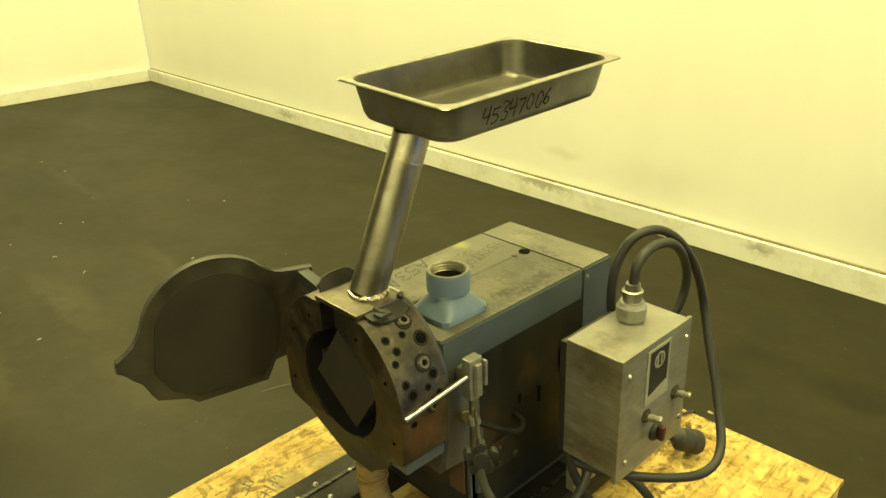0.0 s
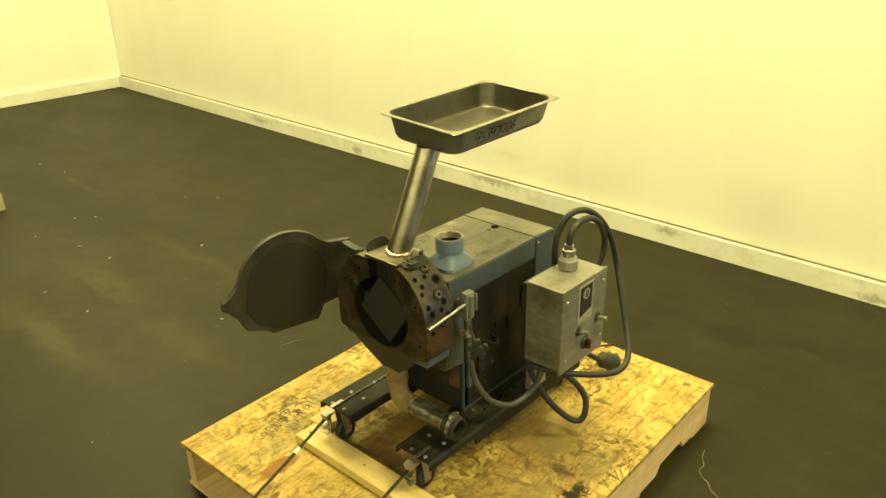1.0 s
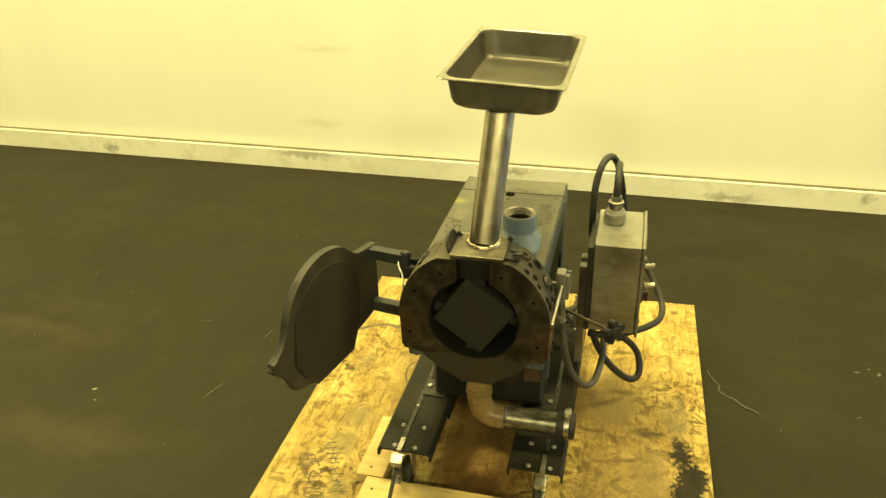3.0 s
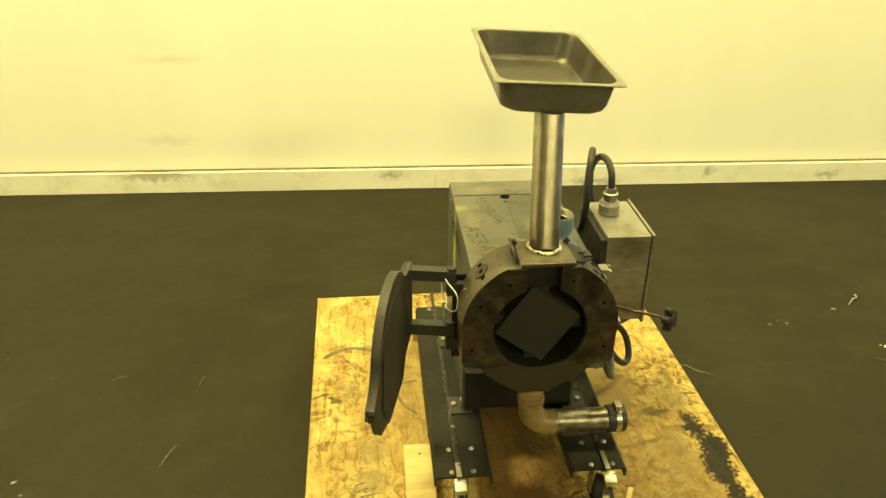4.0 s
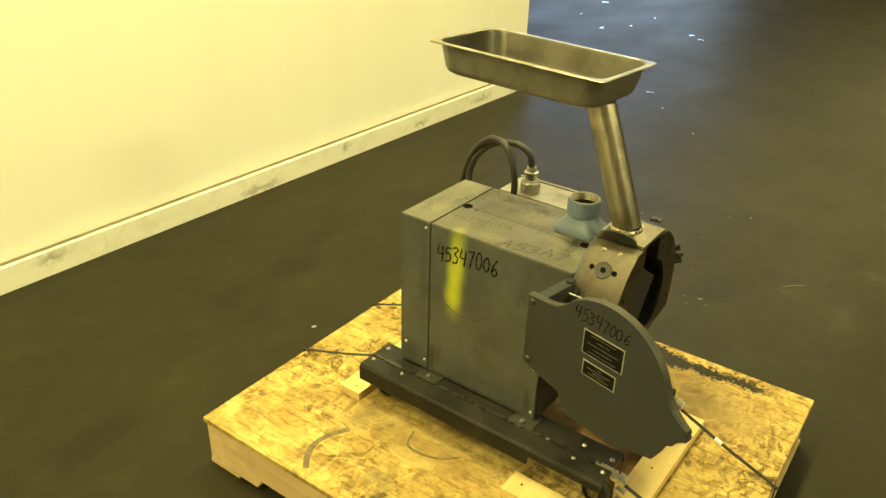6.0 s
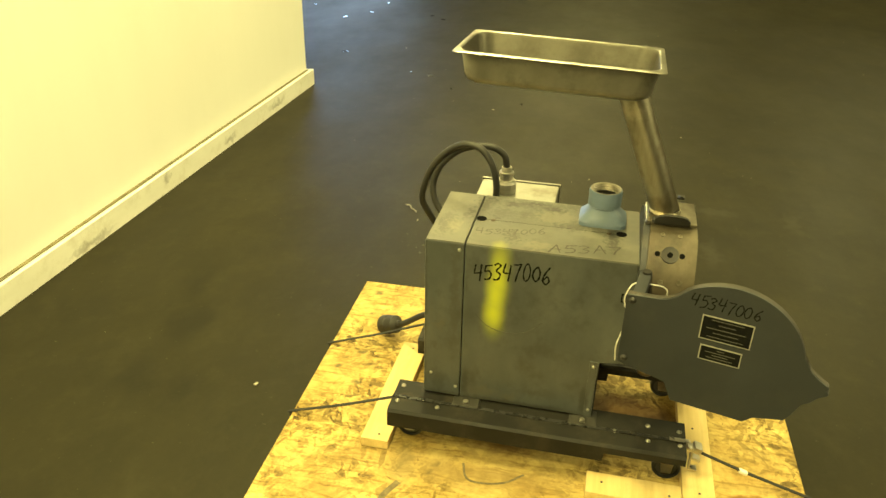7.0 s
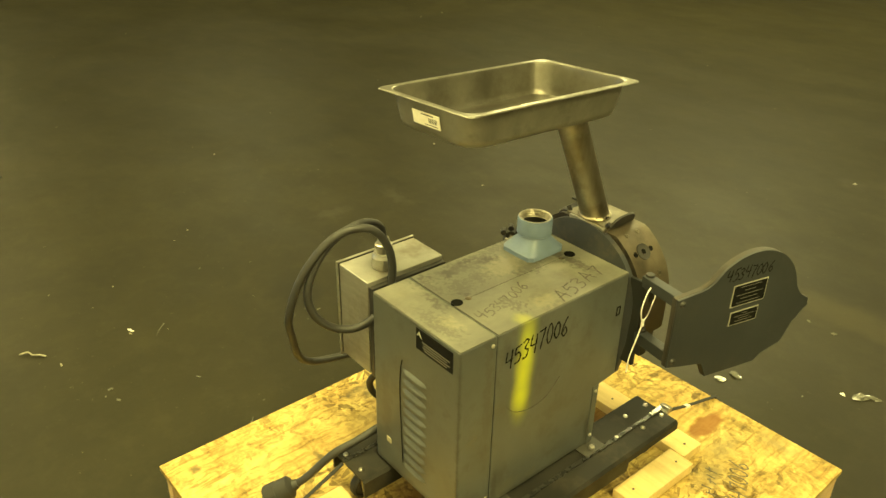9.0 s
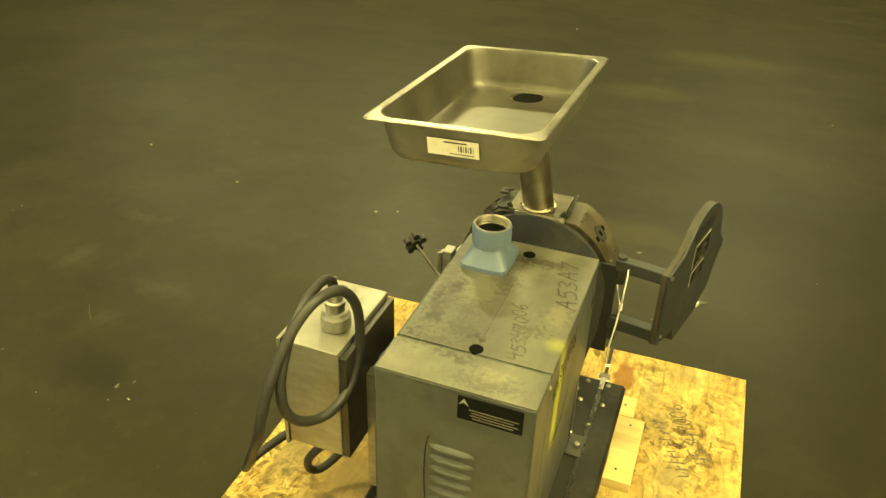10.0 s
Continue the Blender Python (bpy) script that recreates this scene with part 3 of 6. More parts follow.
# dirt on the basin floor, deepening its painted shade
stain_or_shade(M["panin"], (0.075, 0.069, 0.055), [(0.03, -0.02, 1.287, 0.085, 0.17, 0.012)], 0.011, 0.03, 30, 0.35)
# wide brown grime that also paints soft shade by the rails and control box
stain_or_shade(M["deck"], (0.20, 0.135, 0.05), [(0.42, -0.45, 0.19, 0.17, 0.34, 0), (0.36, 0.02, 0.19, 0.15, 0.18, 0), (-0.31, 0.12, 0.19, 0.05, 0.25, 0)], 0.07, 0.09, 18, 0.62)
stain_or_shade(M["deck"], (0.007, 0.0065, 0.005), [(0.625, -0.290, 0.19, 0.046, 0.070, 0), (0.605, -0.37, 0.19, 0.044, 0.09, 0), (0.610, -0.50, 0.19, 0.030, 0.10, 0), (0.622, -0.62, 0.19, 0.026, 0.09, 0), (0.595, -0.18, 0.19, 0.030, 0.07, 0)], 0.012, 0.05, 75, 0.97)
stain_or_shade(M["base"], (0.10, 0.085, 0.055), [(-1.72, 2.31, 0.11, 0.20, 0, 0.03), (2.36, 2.31, 0.05, 0.06, 0, 0.02), (-3.2, 2.31, 0.05, 0.05, 0, 0.03), (-0.35, 2.31, 0.09, 0.05, 0, 0.015), (0.9, 2.31, 0.03, 0.10, 0, 0.012), (1.6, 2.31, 0.09, 0.03, 0, 0.02), (-4.6, 2.31, 0.07, 0.12, 0, 0.02), (3.1, 2.31, 0.06, 0.09, 0, 0.018)], 0.02, 0.06, 22, 0.5)
stain_or_shade(M["wall"], (0.55, 0.50, 0.36), [(-1.62, 2.36, 0.31, 0.10, 0, 0.025), (-1.55, 2.36, 0.78, 0.07, 0, 0.008)], 0.025, 0.04, 9, 0.3)
# brown floor dirt, deepened to tone down the over-lit south-west side
stain_or_shade(M["floor"], (0.0120, 0.0100, 0.0042), [(-1.4, -1.2, 0, 1.1, 0.55, 0), (-2.2, -1.7, 0, 1.5, 0.8, 0), (-4.4, 0.2, 0, 0.7, 0.28, 0), (-0.9, -2.3, 0, 0.9, 0.7, 0)], 0.35, 0.35, 1.6, 0.62)
stain_or_shade(M["floor"], (0.0085, 0.0075, 0.0035), [(0.75, 1.61, 0, 0.10, 0.05, 0), (0.46, 1.46, 0, 0.12, 0.08, 0), (0.06, 1.47, 0, 0.12, 0.07, 0), (0.02, 1.26, 0, 0.08, 0.06, 0), (1.59, -0.25, 0, 0.14, 0.10, 0), (-4.45, 0.2, 0, 0.5, 0.2, 0), (-0.8, 1.1, 0, 0.15, 0.06, 0)], 0.05, 0.12, 7, 0.55)
stain_or_shade(M["floor"], (0.056, 0.048, 0.022), [(-2.52, -0.23, 0, 0.34, 0.055, 0), (-2.20, -0.73, 0, 0.55, 0.075, 0), (-2.42, 0.27, 0, 0.46, 0.05, 0), (-1.58, -0.29, 0, 0.30, 0.055, 0), (0.2, -4.1, 0, 0.35, 0.15, 0), (-0.3, -5.1, 0, 0.5, 0.2, 0), (-3.4, -0.8, 0, 0.5, 0.05, 0), (-0.10, -2.05, 0, 0.25, 0.10, 0)], 0.06, 0.13, 6, 0.34)
stain_or_shade(M["floor"], (0.062, 0.058, 0.046), [(0.71, -4.54, 0, 0.14, 0.020, 0), (0.59, -3.56, 0, 0.10, 0.050, 0), (0.60, -6.09, 0, 0.20, 0.030, 0), (0.11, -4.41, 0, 0.05, 0.030, 0), (2.18, -0.82, 0, 0.05, 0.100, 0), (1.75, -0.50, 0, 0.04, 0.060, 0), (2.14, -1.23, 0, 0.08, 0.020, 0), (-1.33, -6.88, 0, 0.20, 0.020, 0), (-4.40, 0.44, 0, 0.50, 0.040, 0), (-2.61, -0.29, 0, 0.35, 0.030, 0), (-2.12, -0.72, 0, 0.25, 0.050, 0), (1.68, -0.77, 0, 0.12, 0.040, 0)], 0.03, 0.10, 14, 0.26)
stain_or_shade(M["tube"], (0.62, 0.56, 0.43), [(0.004, -0.226, 1.232, 0.022, 0.03, 0.020), (0.055, -0.25, 1.238, 0.012, 0.03, 0.014)], 0.012, 0.02, 60, 0.7)
stain_or_shade(M["tube"], (0.17, 0.135, 0.08), [(0.014, -0.340, 0.985, 0.06, 0.06, 0.030), (0.020, -0.290, 1.10, 0.012, 0.06, 0.10)], 0.018, 0.03, 40, 0.6)
stain_or_shade(M["cast"], (0.16, 0.075, 0.03), [(0.19, -0.37, 0.72, 0.03, 0.05, 0.05), (-0.19, -0.37, 0.74, 0.03, 0.06, 0.04)], 0.03, 0.04, 30, 0.6)

stain_or_shade(M["greydark"], (0.050, 0.030, 0.014), [(0.17, -0.02, 0.68, 0.02, 0.03, 0.05), (0.17, 0.10, 0.50, 0.02, 0.05, 0.04), (0.17, -0.15, 0.55, 0.02, 0.02, 0.09), (0.05, -0.22, 0.47, 0.06, 0.02, 0.03)], 0.02, 0.05, 34, 0.7)
stain_or_shade(M["greydark"], (0.006, 0.006, 0.005), [(0.17, 0.03, 0.60, 0.02, 0.05, 0.02), (0.17, -0.08, 0.45, 0.02, 0.08, 0.03), (0.17, 0.12, 0.70, 0.02, 0.02, 0.06)], 0.02, 0.05, 30, 0.8)
stain_or_shade(M["box"], (0.11, 0.085, 0.05), [(0.36, -0.03, 0.78, 0.05, 0.02, 0.03), (0.34, -0.03, 0.56, 0.06, 0.02, 0.03), (0.36, 0.02, 0.818, 0.03, 0.03, 0.02)], 0.02, 0.05, 30, 0.6)
daylight = bpy.data.materials.new("daylight")
daylight.use_nodes = True
nt = daylight.node_tree
em = nt.nodes.new("ShaderNodeEmission")
em.inputs[0].default_value, em.inputs[1].default_value = (0.60, 0.78, 1.0, 1), 7.3
nt.links.new(em.outputs[0], nt.nodes["Material Output"].inputs[0])
M["daylight"] = daylight
glow = bpy.data.materials.new("lamp_glow")
glow.use_nodes = True
nt = glow.node_tree
em = nt.nodes.new("ShaderNodeEmission")
em.inputs[0].default_value, em.inputs[1].default_value = (*WARM, 1), 6.0
nt.links.new(em.outputs[0], nt.nodes["Material Output"].inputs[0])
M["glow"] = glow

# ---- mesh helpers ----


def part(name, bm, mat, parent=None, label="", smooth=True):
    """Links a bmesh as one mesh object, under a thing or a part."""
    bmesh.ops.recalc_face_normals(bm, faces=bm.faces)
    me = bpy.data.meshes.new(name)
    bm.to_mesh(me)
    bm.free()
    if smooth:
        for p in me.polygons:
            p.use_smooth = True
        me.set_sharp_from_angle(angle=radians(35))
    me.materials.append(M[mat])
    ob = new(name, me)
    if smooth:   # large faces stay flat beside their narrow bevels
        ob.modifiers.new("flat_faces", "WEIGHTED_NORMAL").keep_sharp = True
    if parent:
        while parent.parent and parent.parent.parent:   # thing > part > sub-part, no deeper
            parent = parent.parent
        ob.parent = parent
    if label:
        tagged(ob, label)
    return ob


def root(name, label, category, kind="", group=""):
    return tagged(new(name), label, category, group, kind)


def box(bm, lo, hi, bevel=0.0, m=None, seg=2):
    v = [bm.verts.new((x, y, z)) for x in (lo[0], hi[0]) for y in (lo[1], hi[1]) for z in (lo[2], hi[2])]
    faces = [bm.faces.new([v[i] for i in q]) for q in ((0, 1, 3, 2), (4, 6, 7, 5), (0, 4, 5, 1), (2, 3, 7, 6), (0, 2, 6, 4), (1, 5, 7, 3))]
    made = v
    if bevel:
        edges = list({e for f in faces for e in f.edges})
        r = bmesh.ops.bevel(bm, geom=edges, offset=bevel, segments=seg, affect="EDGES", profile=0.5)
        made = list({w for f in r["faces"] for w in f.verts} | {w for w in v if w.is_valid})
    if m is not None:
        bmesh.ops.transform(bm, matrix=m, verts=[w for w in made if w.is_valid])
    return bm


def frame_of(p0, p1):
    d = Vector(p1) - Vector(p0)
    q = d.to_track_quat("Z", "Y").to_matrix().to_4x4()
    return Matrix.Translation(p0) @ q, d.length


def lathe(bm, p0, p1, prof, seg=24):
    """Turns a profile of (along 0..1, radius) round the line p0 to p1."""
    m, length = frame_of(p0, p1)
    rings = []
    for a, r in prof:
        if r <= 0:
            rings.append([bm.verts.new(m @ Vector((0, 0, a * length)))])
        else:
            rings.append([bm.verts.new(m @ Vector((r * math.cos(2 * math.pi * i / seg), r * math.sin(2 * math.pi * i / seg), a * length))) for i in range(seg)])
    for a, b in zip(rings, rings[1:]):
        for i in range(seg):
            j = (i + 1) % seg
            if len(a) == 1 and len(b) == 1:
                continue
            if len(a) == 1:
                bm.faces.new((a[0], b[i], b[j]))
            elif len(b) == 1:
                bm.faces.new((a[i], b[0], a[j]))
            else:
                bm.faces.new((a[i], b[i], b[j], a[j]))
    return bm


def cyl(bm, p0, p1, r, seg=20, bevel=0.06):
    b = min(0.3, bevel)
    return lathe(bm, p0, p1, [(0, 0), (0, r * (1 - b)), (b * 0.3, r), (1 - b * 0.3, r), (1, r * (1 - b)), (1, 0)], seg)


def spline(pts, n=8):
    """Smooth points through the given ones."""
    p = [Vector(q) for q in pts]
    p = [p[0] * 2 - p[1]] + p + [p[-1] * 2 - p[-2]]
    out = []
    for i in range(1, len(p) - 2):
        for k in range(n):
            t = k / n
            a, b, c, d = p[i - 1], p[i], p[i + 1], p[i + 2]
            out.append(0.5 * ((2 * b) + (c - a) * t + (2 * a - 5 * b + 4 * c - d) * t * t + (3 * b - a - 3 * c + d) * t ** 3))
    out.append(p[-2])
    return out


def sweep(bm, pts, r, seg=10, flat=None):
    """A round (or flat: width, thickness) section along points."""
    up = Vector((0, 0, 1))
    rings = []
    last = None
    for i, q in enumerate(pts):
        d = (pts[min(i + 1, len(pts) - 1)] - pts[max(i - 1, 0)]).normalized()
        side = d.cross(up if last is None else last)
        if last is None and side.length < 1e-3:
            side = d.cross(Vector((1, 0, 0)))
        side.normalize()
        nor = side.cross(d).normalized()
        last = nor
        if flat:
            w, h = flat
            rings.append([bm.verts.new(q + side * a * w / 2 + nor * b * h / 2) for a, b in ((-1, -1), (1, -1), (1, 1), (-1, 1))])
        else:
            rings.append([bm.verts.new(q + (side * math.cos(2 * math.pi * k / seg) + nor * math.sin(2 * math.pi * k / seg)) * r) for k in range(seg)])
    for a, b in zip(rings, rings[1:]):
        for k in range(len(a)):
            j = (k + 1) % len(a)
            bm.faces.new((a[k], a[j], b[j], b[k]))
    bm.faces.new(rings[0][::-1])
    bm.faces.new(rings[-1])
    return bm


def plate(bm, outline, m, thick, bevel=0.0):
    """A flat outline (u, v) made thick along w, then placed by m."""
    lo = [bm.verts.new((u, v, 0)) for u, v in outline]
    hi = [bm.verts.new((u, v, thick)) for u, v in outline]
    f0, f1 = bm.faces.new(lo[::-1]), bm.faces.new(hi)
    n = len(outline)
    for i in range(n):
        j = (i + 1) % n
        bm.faces.new((lo[i], lo[j], hi[j], hi[i]))
    made = lo + hi
    if bevel:
        edges = list(f0.edges) + list(f1.edges)
        r = bmesh.ops.bevel(bm, geom=edges, offset=bevel, segments=2, affect="EDGES", profile=0.5)
        made = list({w for f in r["faces"] for w in f.verts} | {w for w in made if w.is_valid})
    bmesh.ops.transform(bm, matrix=m, verts=[w for w in made if w.is_valid])
    return bm


# plates stood up: u along x, v along z, thickness towards -y
STAND = Matrix(((1, 0, 0, 0), (0, 0, -1, 0), (0, 1, 0, 0), (0, 0, 0, 1)))


def stand(y):
    return Matrix.Translation((0, y, 0)) @ STAND


def arc(cx, cy, r, a0, a1, n):
    return [(cx + r * math.cos(radians(a0 + (a1 - a0) * i / n)), cy + r * math.sin(radians(a0 + (a1 - a0) * i / n))) for i in range(n + 1)]


def bolt(bm, at, axis, r=0.006, h=0.005, hexa=True):
    """A hexagon or dome head standing on a surface."""
    p1 = Vector(at) + Vector(axis).normalized() * h
    if hexa:
        return lathe(bm, at, p1, [(0, 0), (0, r), (0.75, r), (1, r * 0.82), (1, 0)], 6)
    return lathe(bm, at, p1, [(0, 0), (0, r), (0.5, r * 0.9), (1, r * 0.5), (1, 0)], 12)


STROKES = {
    "4": [[(0.10, 1.0), (0.05, 0.72), (0.02, 0.46), (0.26, 0.44), (0.52, 0.48)], [(0.46, 0.98), (0.42, 0.5), (0.36, -0.06)]],
    "5": [[(0.54, 0.99), (0.30, 0.95), (0.13, 0.94)], [(0.13, 0.94), (0.07, 0.56), (0.30, 0.61), (0.47, 0.38), (0.33, 0.10), (0.03, 0.02)]],
    "3": [[(0.05, 0.90), (0.28, 1.0), (0.45, 0.82), (0.20, 0.55), (0.46, 0.34), (0.30, 0.04), (0.02, 0.07)]],
    "7": [[(0.01, 0.93), (0.28, 0.93), (0.52, 0.98)], [(0.52, 0.98), (0.33, 0.5), (0.20, -0.02)]],
    "0": [[(0.30, 0.98), (0.11, 0.78), (0.04, 0.36), (0.18, 0.03), (0.40, 0.18), (0.48, 0.62), (0.34, 0.94), (0.20, 0.92)]],
    "6": [[(0.44, 1.0), (0.18, 0.66), (0.05, 0.26), (0.24, 0.0), (0.45, 0.20), (0.32, 0.45), (0.09, 0.26)]],
    "A": [[(0.0, -0.02), (0.16, 0.5), (0.30, 1.0)], [(0.30, 1.0), (0.40, 0.5), (0.50, -0.02)], [(0.08, 0.36), (0.28, 0.40), (0.54, 0.40)]],
}


def written(text, length, height, m, seed=1, lean=0.20, bold=0.10):
    """Hand-written characters drawn as flat pen strokes, each a little askew, in one mesh placed by m (u right, v up)."""
    rnd = random.Random(seed)
    bm = bmesh.new()
    pitch = length / len(text)
    for i, ch in enumerate(text):
        grow, slant, tip = rnd.uniform(0.88, 1.12), lean + rnd.uniform(-0.10, 0.10), rnd.uniform(-0.10, 0.10)
        rise, shove = rnd.uniform(-0.09, 0.09) * height, rnd.uniform(-0.06, 0.06) * pitch
        for k, stroke in enumerate(STROKES[ch]):
            line = [Vector((pitch * (i + 0.08) + shove + (u * 1.62 + slant * v * 0.5) * pitch, rise + (v + tip * u) * height * grow, 0.0002 * k)) for u, v in stroke]
            line = spline([p + Vector((rnd.uniform(-0.03, 0.03) * pitch, rnd.uniform(-0.02, 0.02) * height, 0)) for p in line], 5)
            pen = bold * height * rnd.uniform(0.85, 1.15)
            last = None
            for q, p in enumerate(line):
                d = line[min(q + 1, len(line) - 1)] - line[max(q - 1, 0)]
                side = Vector((-d.y, d.x, 0)).normalized() * pen * (0.5 + 0.12 * math.sin(q * 1.3 + i))
                pair = [bm.verts.new(p + side), bm.verts.new(p - side)]
                if last:
                    bm.faces.new((last[0], last[1], pair[1], pair[0]))
                last = pair
    bmesh.ops.transform(bm, matrix=m, verts=bm.verts)
    return bm


def axes(o, u, v):
    """A pose with its own u and v directions."""
    u, v = Vector(u).normalized(), Vector(v).normalized()
    w = u.cross(v).normalized()
    v = w.cross(u)
    return Matrix(((u.x, v.x, w.x, o[0]), (u.y, v.y, w.y, o[1]), (u.z, v.z, w.z, o[2]), (0, 0, 0, 1)))


# ---- the hall ----
HALL = pose(0, 0, 0, 0, 0, -0.945)   # the walls stand slightly askew to the pallet


def setting(name, bm, mat, label, category, m=HALL, smooth=False):
    ob = part(name, bm, mat, smooth=smooth)
    ob.matrix_world = m
    return tagged(ob, label, category, kind="structure")


bm = bmesh.new()
box(bm, (-7.9, -13.7, -0.2), (18.58, 14.5, 0))
setting("floor", bm, "floor", "dark brown sealed concrete floor, scuffed and dusty", "floor", pose(0, 0, 0))
WALL_Y, BASE_Y, END_X = 2.309, 2.265, 3.788
bm = bmesh.new()
box(bm, (-7.42, WALL_Y, 0.0), (END_X, WALL_Y + 0.16, CEIL), 0.006)
setting("wall_north", bm, "wall", "white painted partition wall with faint scuffs", "wall")
bm = bmesh.new()
box(bm, (-7.57, -1.6, 0.0), (-7.42, WALL_Y - 0.003, CEIL))
setting("wall_west", bm, "wall", "white painted side wall", "wall")
# long skirting in boards with fine butt joints
x = -7.40
rnd = random.Random(4)
base_root = tagged(new("baseboard"), "white painted timber skirting, chipped and stained", "baseboard", kind="structure")
base_root.matrix_world = HALL
while x < END_X + 0.03:
    w = min(2.44, END_X + 0.045 - x)
    bm = bmesh.new()
    box(bm, (x, BASE_Y, 0.002), (x + w - 0.0006, WALL_Y - 0.002, 0.125 + rnd.uniform(-0.001, 0.001)), 0.001)
    part("board", bm, "base", base_root)
    x += w
bm = bmesh.new()
box(bm, (END_X + 0.002, WALL_Y - 0.0, 0.002), (END_X + 0.045, WALL_Y + 0.2, 0.124), 0.005)
part("board", bm, "base", base_root)
# dark strip drawn in for the shadow gap where skirting meets wall
bm = bmesh.new()
box(bm, (-7.40, BASE_Y + 0.024, 0.1275), (END_X, WALL_Y - 0.0005, 0.1305))
part("caulk_gap", bm, "dust", base_root, "thin brown strip painted as the shadow gap above the skirting")
west_base = tagged(new("baseboard"), "white painted timber skirting on the side wall", "baseboard", kind="structure")
west_base.matrix_world = HALL
for i in range(2):
    bm = bmesh.new()
    box(bm, (-7.416, BASE_Y - 0.004 - 1.93 * (i + 1), 0.002), (-7.375, BASE_Y - 0.004 - 1.93 * i - 0.003, 0.125), 0.005)
    part("board", bm, "base", west_base)
# the rest of the hall, mostly out of sight, added and darkened to cut bounce
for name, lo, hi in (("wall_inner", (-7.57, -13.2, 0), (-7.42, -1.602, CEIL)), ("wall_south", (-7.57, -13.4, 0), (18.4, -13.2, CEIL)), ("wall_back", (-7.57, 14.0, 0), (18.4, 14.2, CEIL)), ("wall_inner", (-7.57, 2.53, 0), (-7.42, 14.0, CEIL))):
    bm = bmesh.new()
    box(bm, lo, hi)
    setting(name, bm, "farwall", "plain unseen hall wall, painted dark to cut bounced light", "wall")
bm = bmesh.new()
DOOR = (5.6, 13.2, 3.6)
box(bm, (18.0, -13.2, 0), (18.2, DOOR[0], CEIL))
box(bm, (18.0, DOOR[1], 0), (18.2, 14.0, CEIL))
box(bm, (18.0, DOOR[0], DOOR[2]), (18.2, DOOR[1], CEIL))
setting("wall_east", bm, "farwall", "dark-painted unseen far hall wall with an open loading doorway", "wall")
bm = bmesh.new()
box(bm, (18.6, DOOR[0] - 3, -0.2), (18.65, DOOR[1] + 3, CEIL + 1))
setting("backdrop", bm, "daylight", "pale daylight outside the loading doorway", "sky")
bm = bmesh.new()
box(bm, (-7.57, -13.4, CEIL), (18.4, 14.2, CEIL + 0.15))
setting("ceiling", bm, "ceiling", "plain dark unseen hall ceiling", "ceiling")
# bodies for the assumed lamps, all out of view
for lx, ly, watts in LAMPS:
    lamp = root("ceiling_lamp", "unseen pale ceiling lamp with a glowing warm panel", "lamp", group="hall ceiling lamps")
    bm = bmesh.new()
    box(bm, (lx - 0.65, ly - 0.33, CEIL - 0.10), (lx + 0.65, ly + 0.33, CEIL - 0.002), 0.02)
    part("lamp_body", bm, "lampbody", lamp)
    bm = bmesh.new()
    box(bm, (lx - 0.58, ly - 0.26, CEIL - 0.112), (lx + 0.58, ly + 0.26, CEIL - 0.101))
    part("diffuser", bm, "glow", lamp)

# ---- shipping pallet ----
PX0, PX1, PY0, PY1, PZ = -0.644, 0.681, -0.851, 0.729, 0.190
pallet = root("shipping_pallet", "yellow strand-board topped timber pallet with grease stains", "pallet")
pallet.matrix_world = pose(0.0185, -0.061, 0, 0, 0, 1.0) @ pose(-0.0185, 0.061, 0)   # it stands slightly askew under the mill
bm = bmesh.new()
box(bm, (PX0, PY0, PZ - 0.018), (PX1, PY1, PZ), 0.002)
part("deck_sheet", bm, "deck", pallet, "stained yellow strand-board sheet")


def stringer(x0, x1):
    y0, y1, z0, z1 = PY0 + 0.012, PY1 - 0.012, 0.0165, PZ - 0.0185
    n1, n2, dep = 0.30, 0.22, 0.042
    a, b = y0 + 0.22, y1 - 0.22 - n2
    out = [(y0, z0), (a, z0), (a + 0.02, z0 + dep), (a + n2 - 0.02, z0 + dep), (a + n2, z0), (b, z0), (b + 0.02, z0 + dep), (b + n2 - 0.02, z0 + dep), (b + n2, z0), (y1, z0), (y1, z1), (y0, z1)]
    bm = bmesh.new()
    m = Matrix(((0, 0, 1, x0), (1, 0, 0, 0), (0, 1, 0, 0), (0, 0, 0, 1)))
    return plate(bm, out, m, x1 - x0, 0.003)


for x0 in (PX0 + 0.004, -0.016, PX1 - 0.042):
    part("stringer", stringer(x0, x0 + 0.038), "stringer", pallet)
for i, y0 in enumerate((PY0 + 0.004, PY0 + 0.62, PY1 - 0.71, PY1 - 0.144)):
    bm = bmesh.new()
    box(bm, (PX0 + 0.006, y0, 0.0), (PX1 - 0.006, y0 + 0.14, 0.016), 0.002)
    part("bottom_board", bm, "stringer", pallet)
part("marker_number", written("45347006", 0.262, 0.052, axes((-0.568, -0.415, PZ + 0.0012), (0.46, -0.89, 0), (0.89, 0.46, 0)), 3, 0.3, 0.10), "inkdeck", pallet, "hand-written black marker number")
bm = bmesh.new()
rnd = random.Random(8)
LINE = axes((-0.510, -0.340, PZ + 0.0008), (0.46, -0.89, 0), (0.89, 0.46, 0))
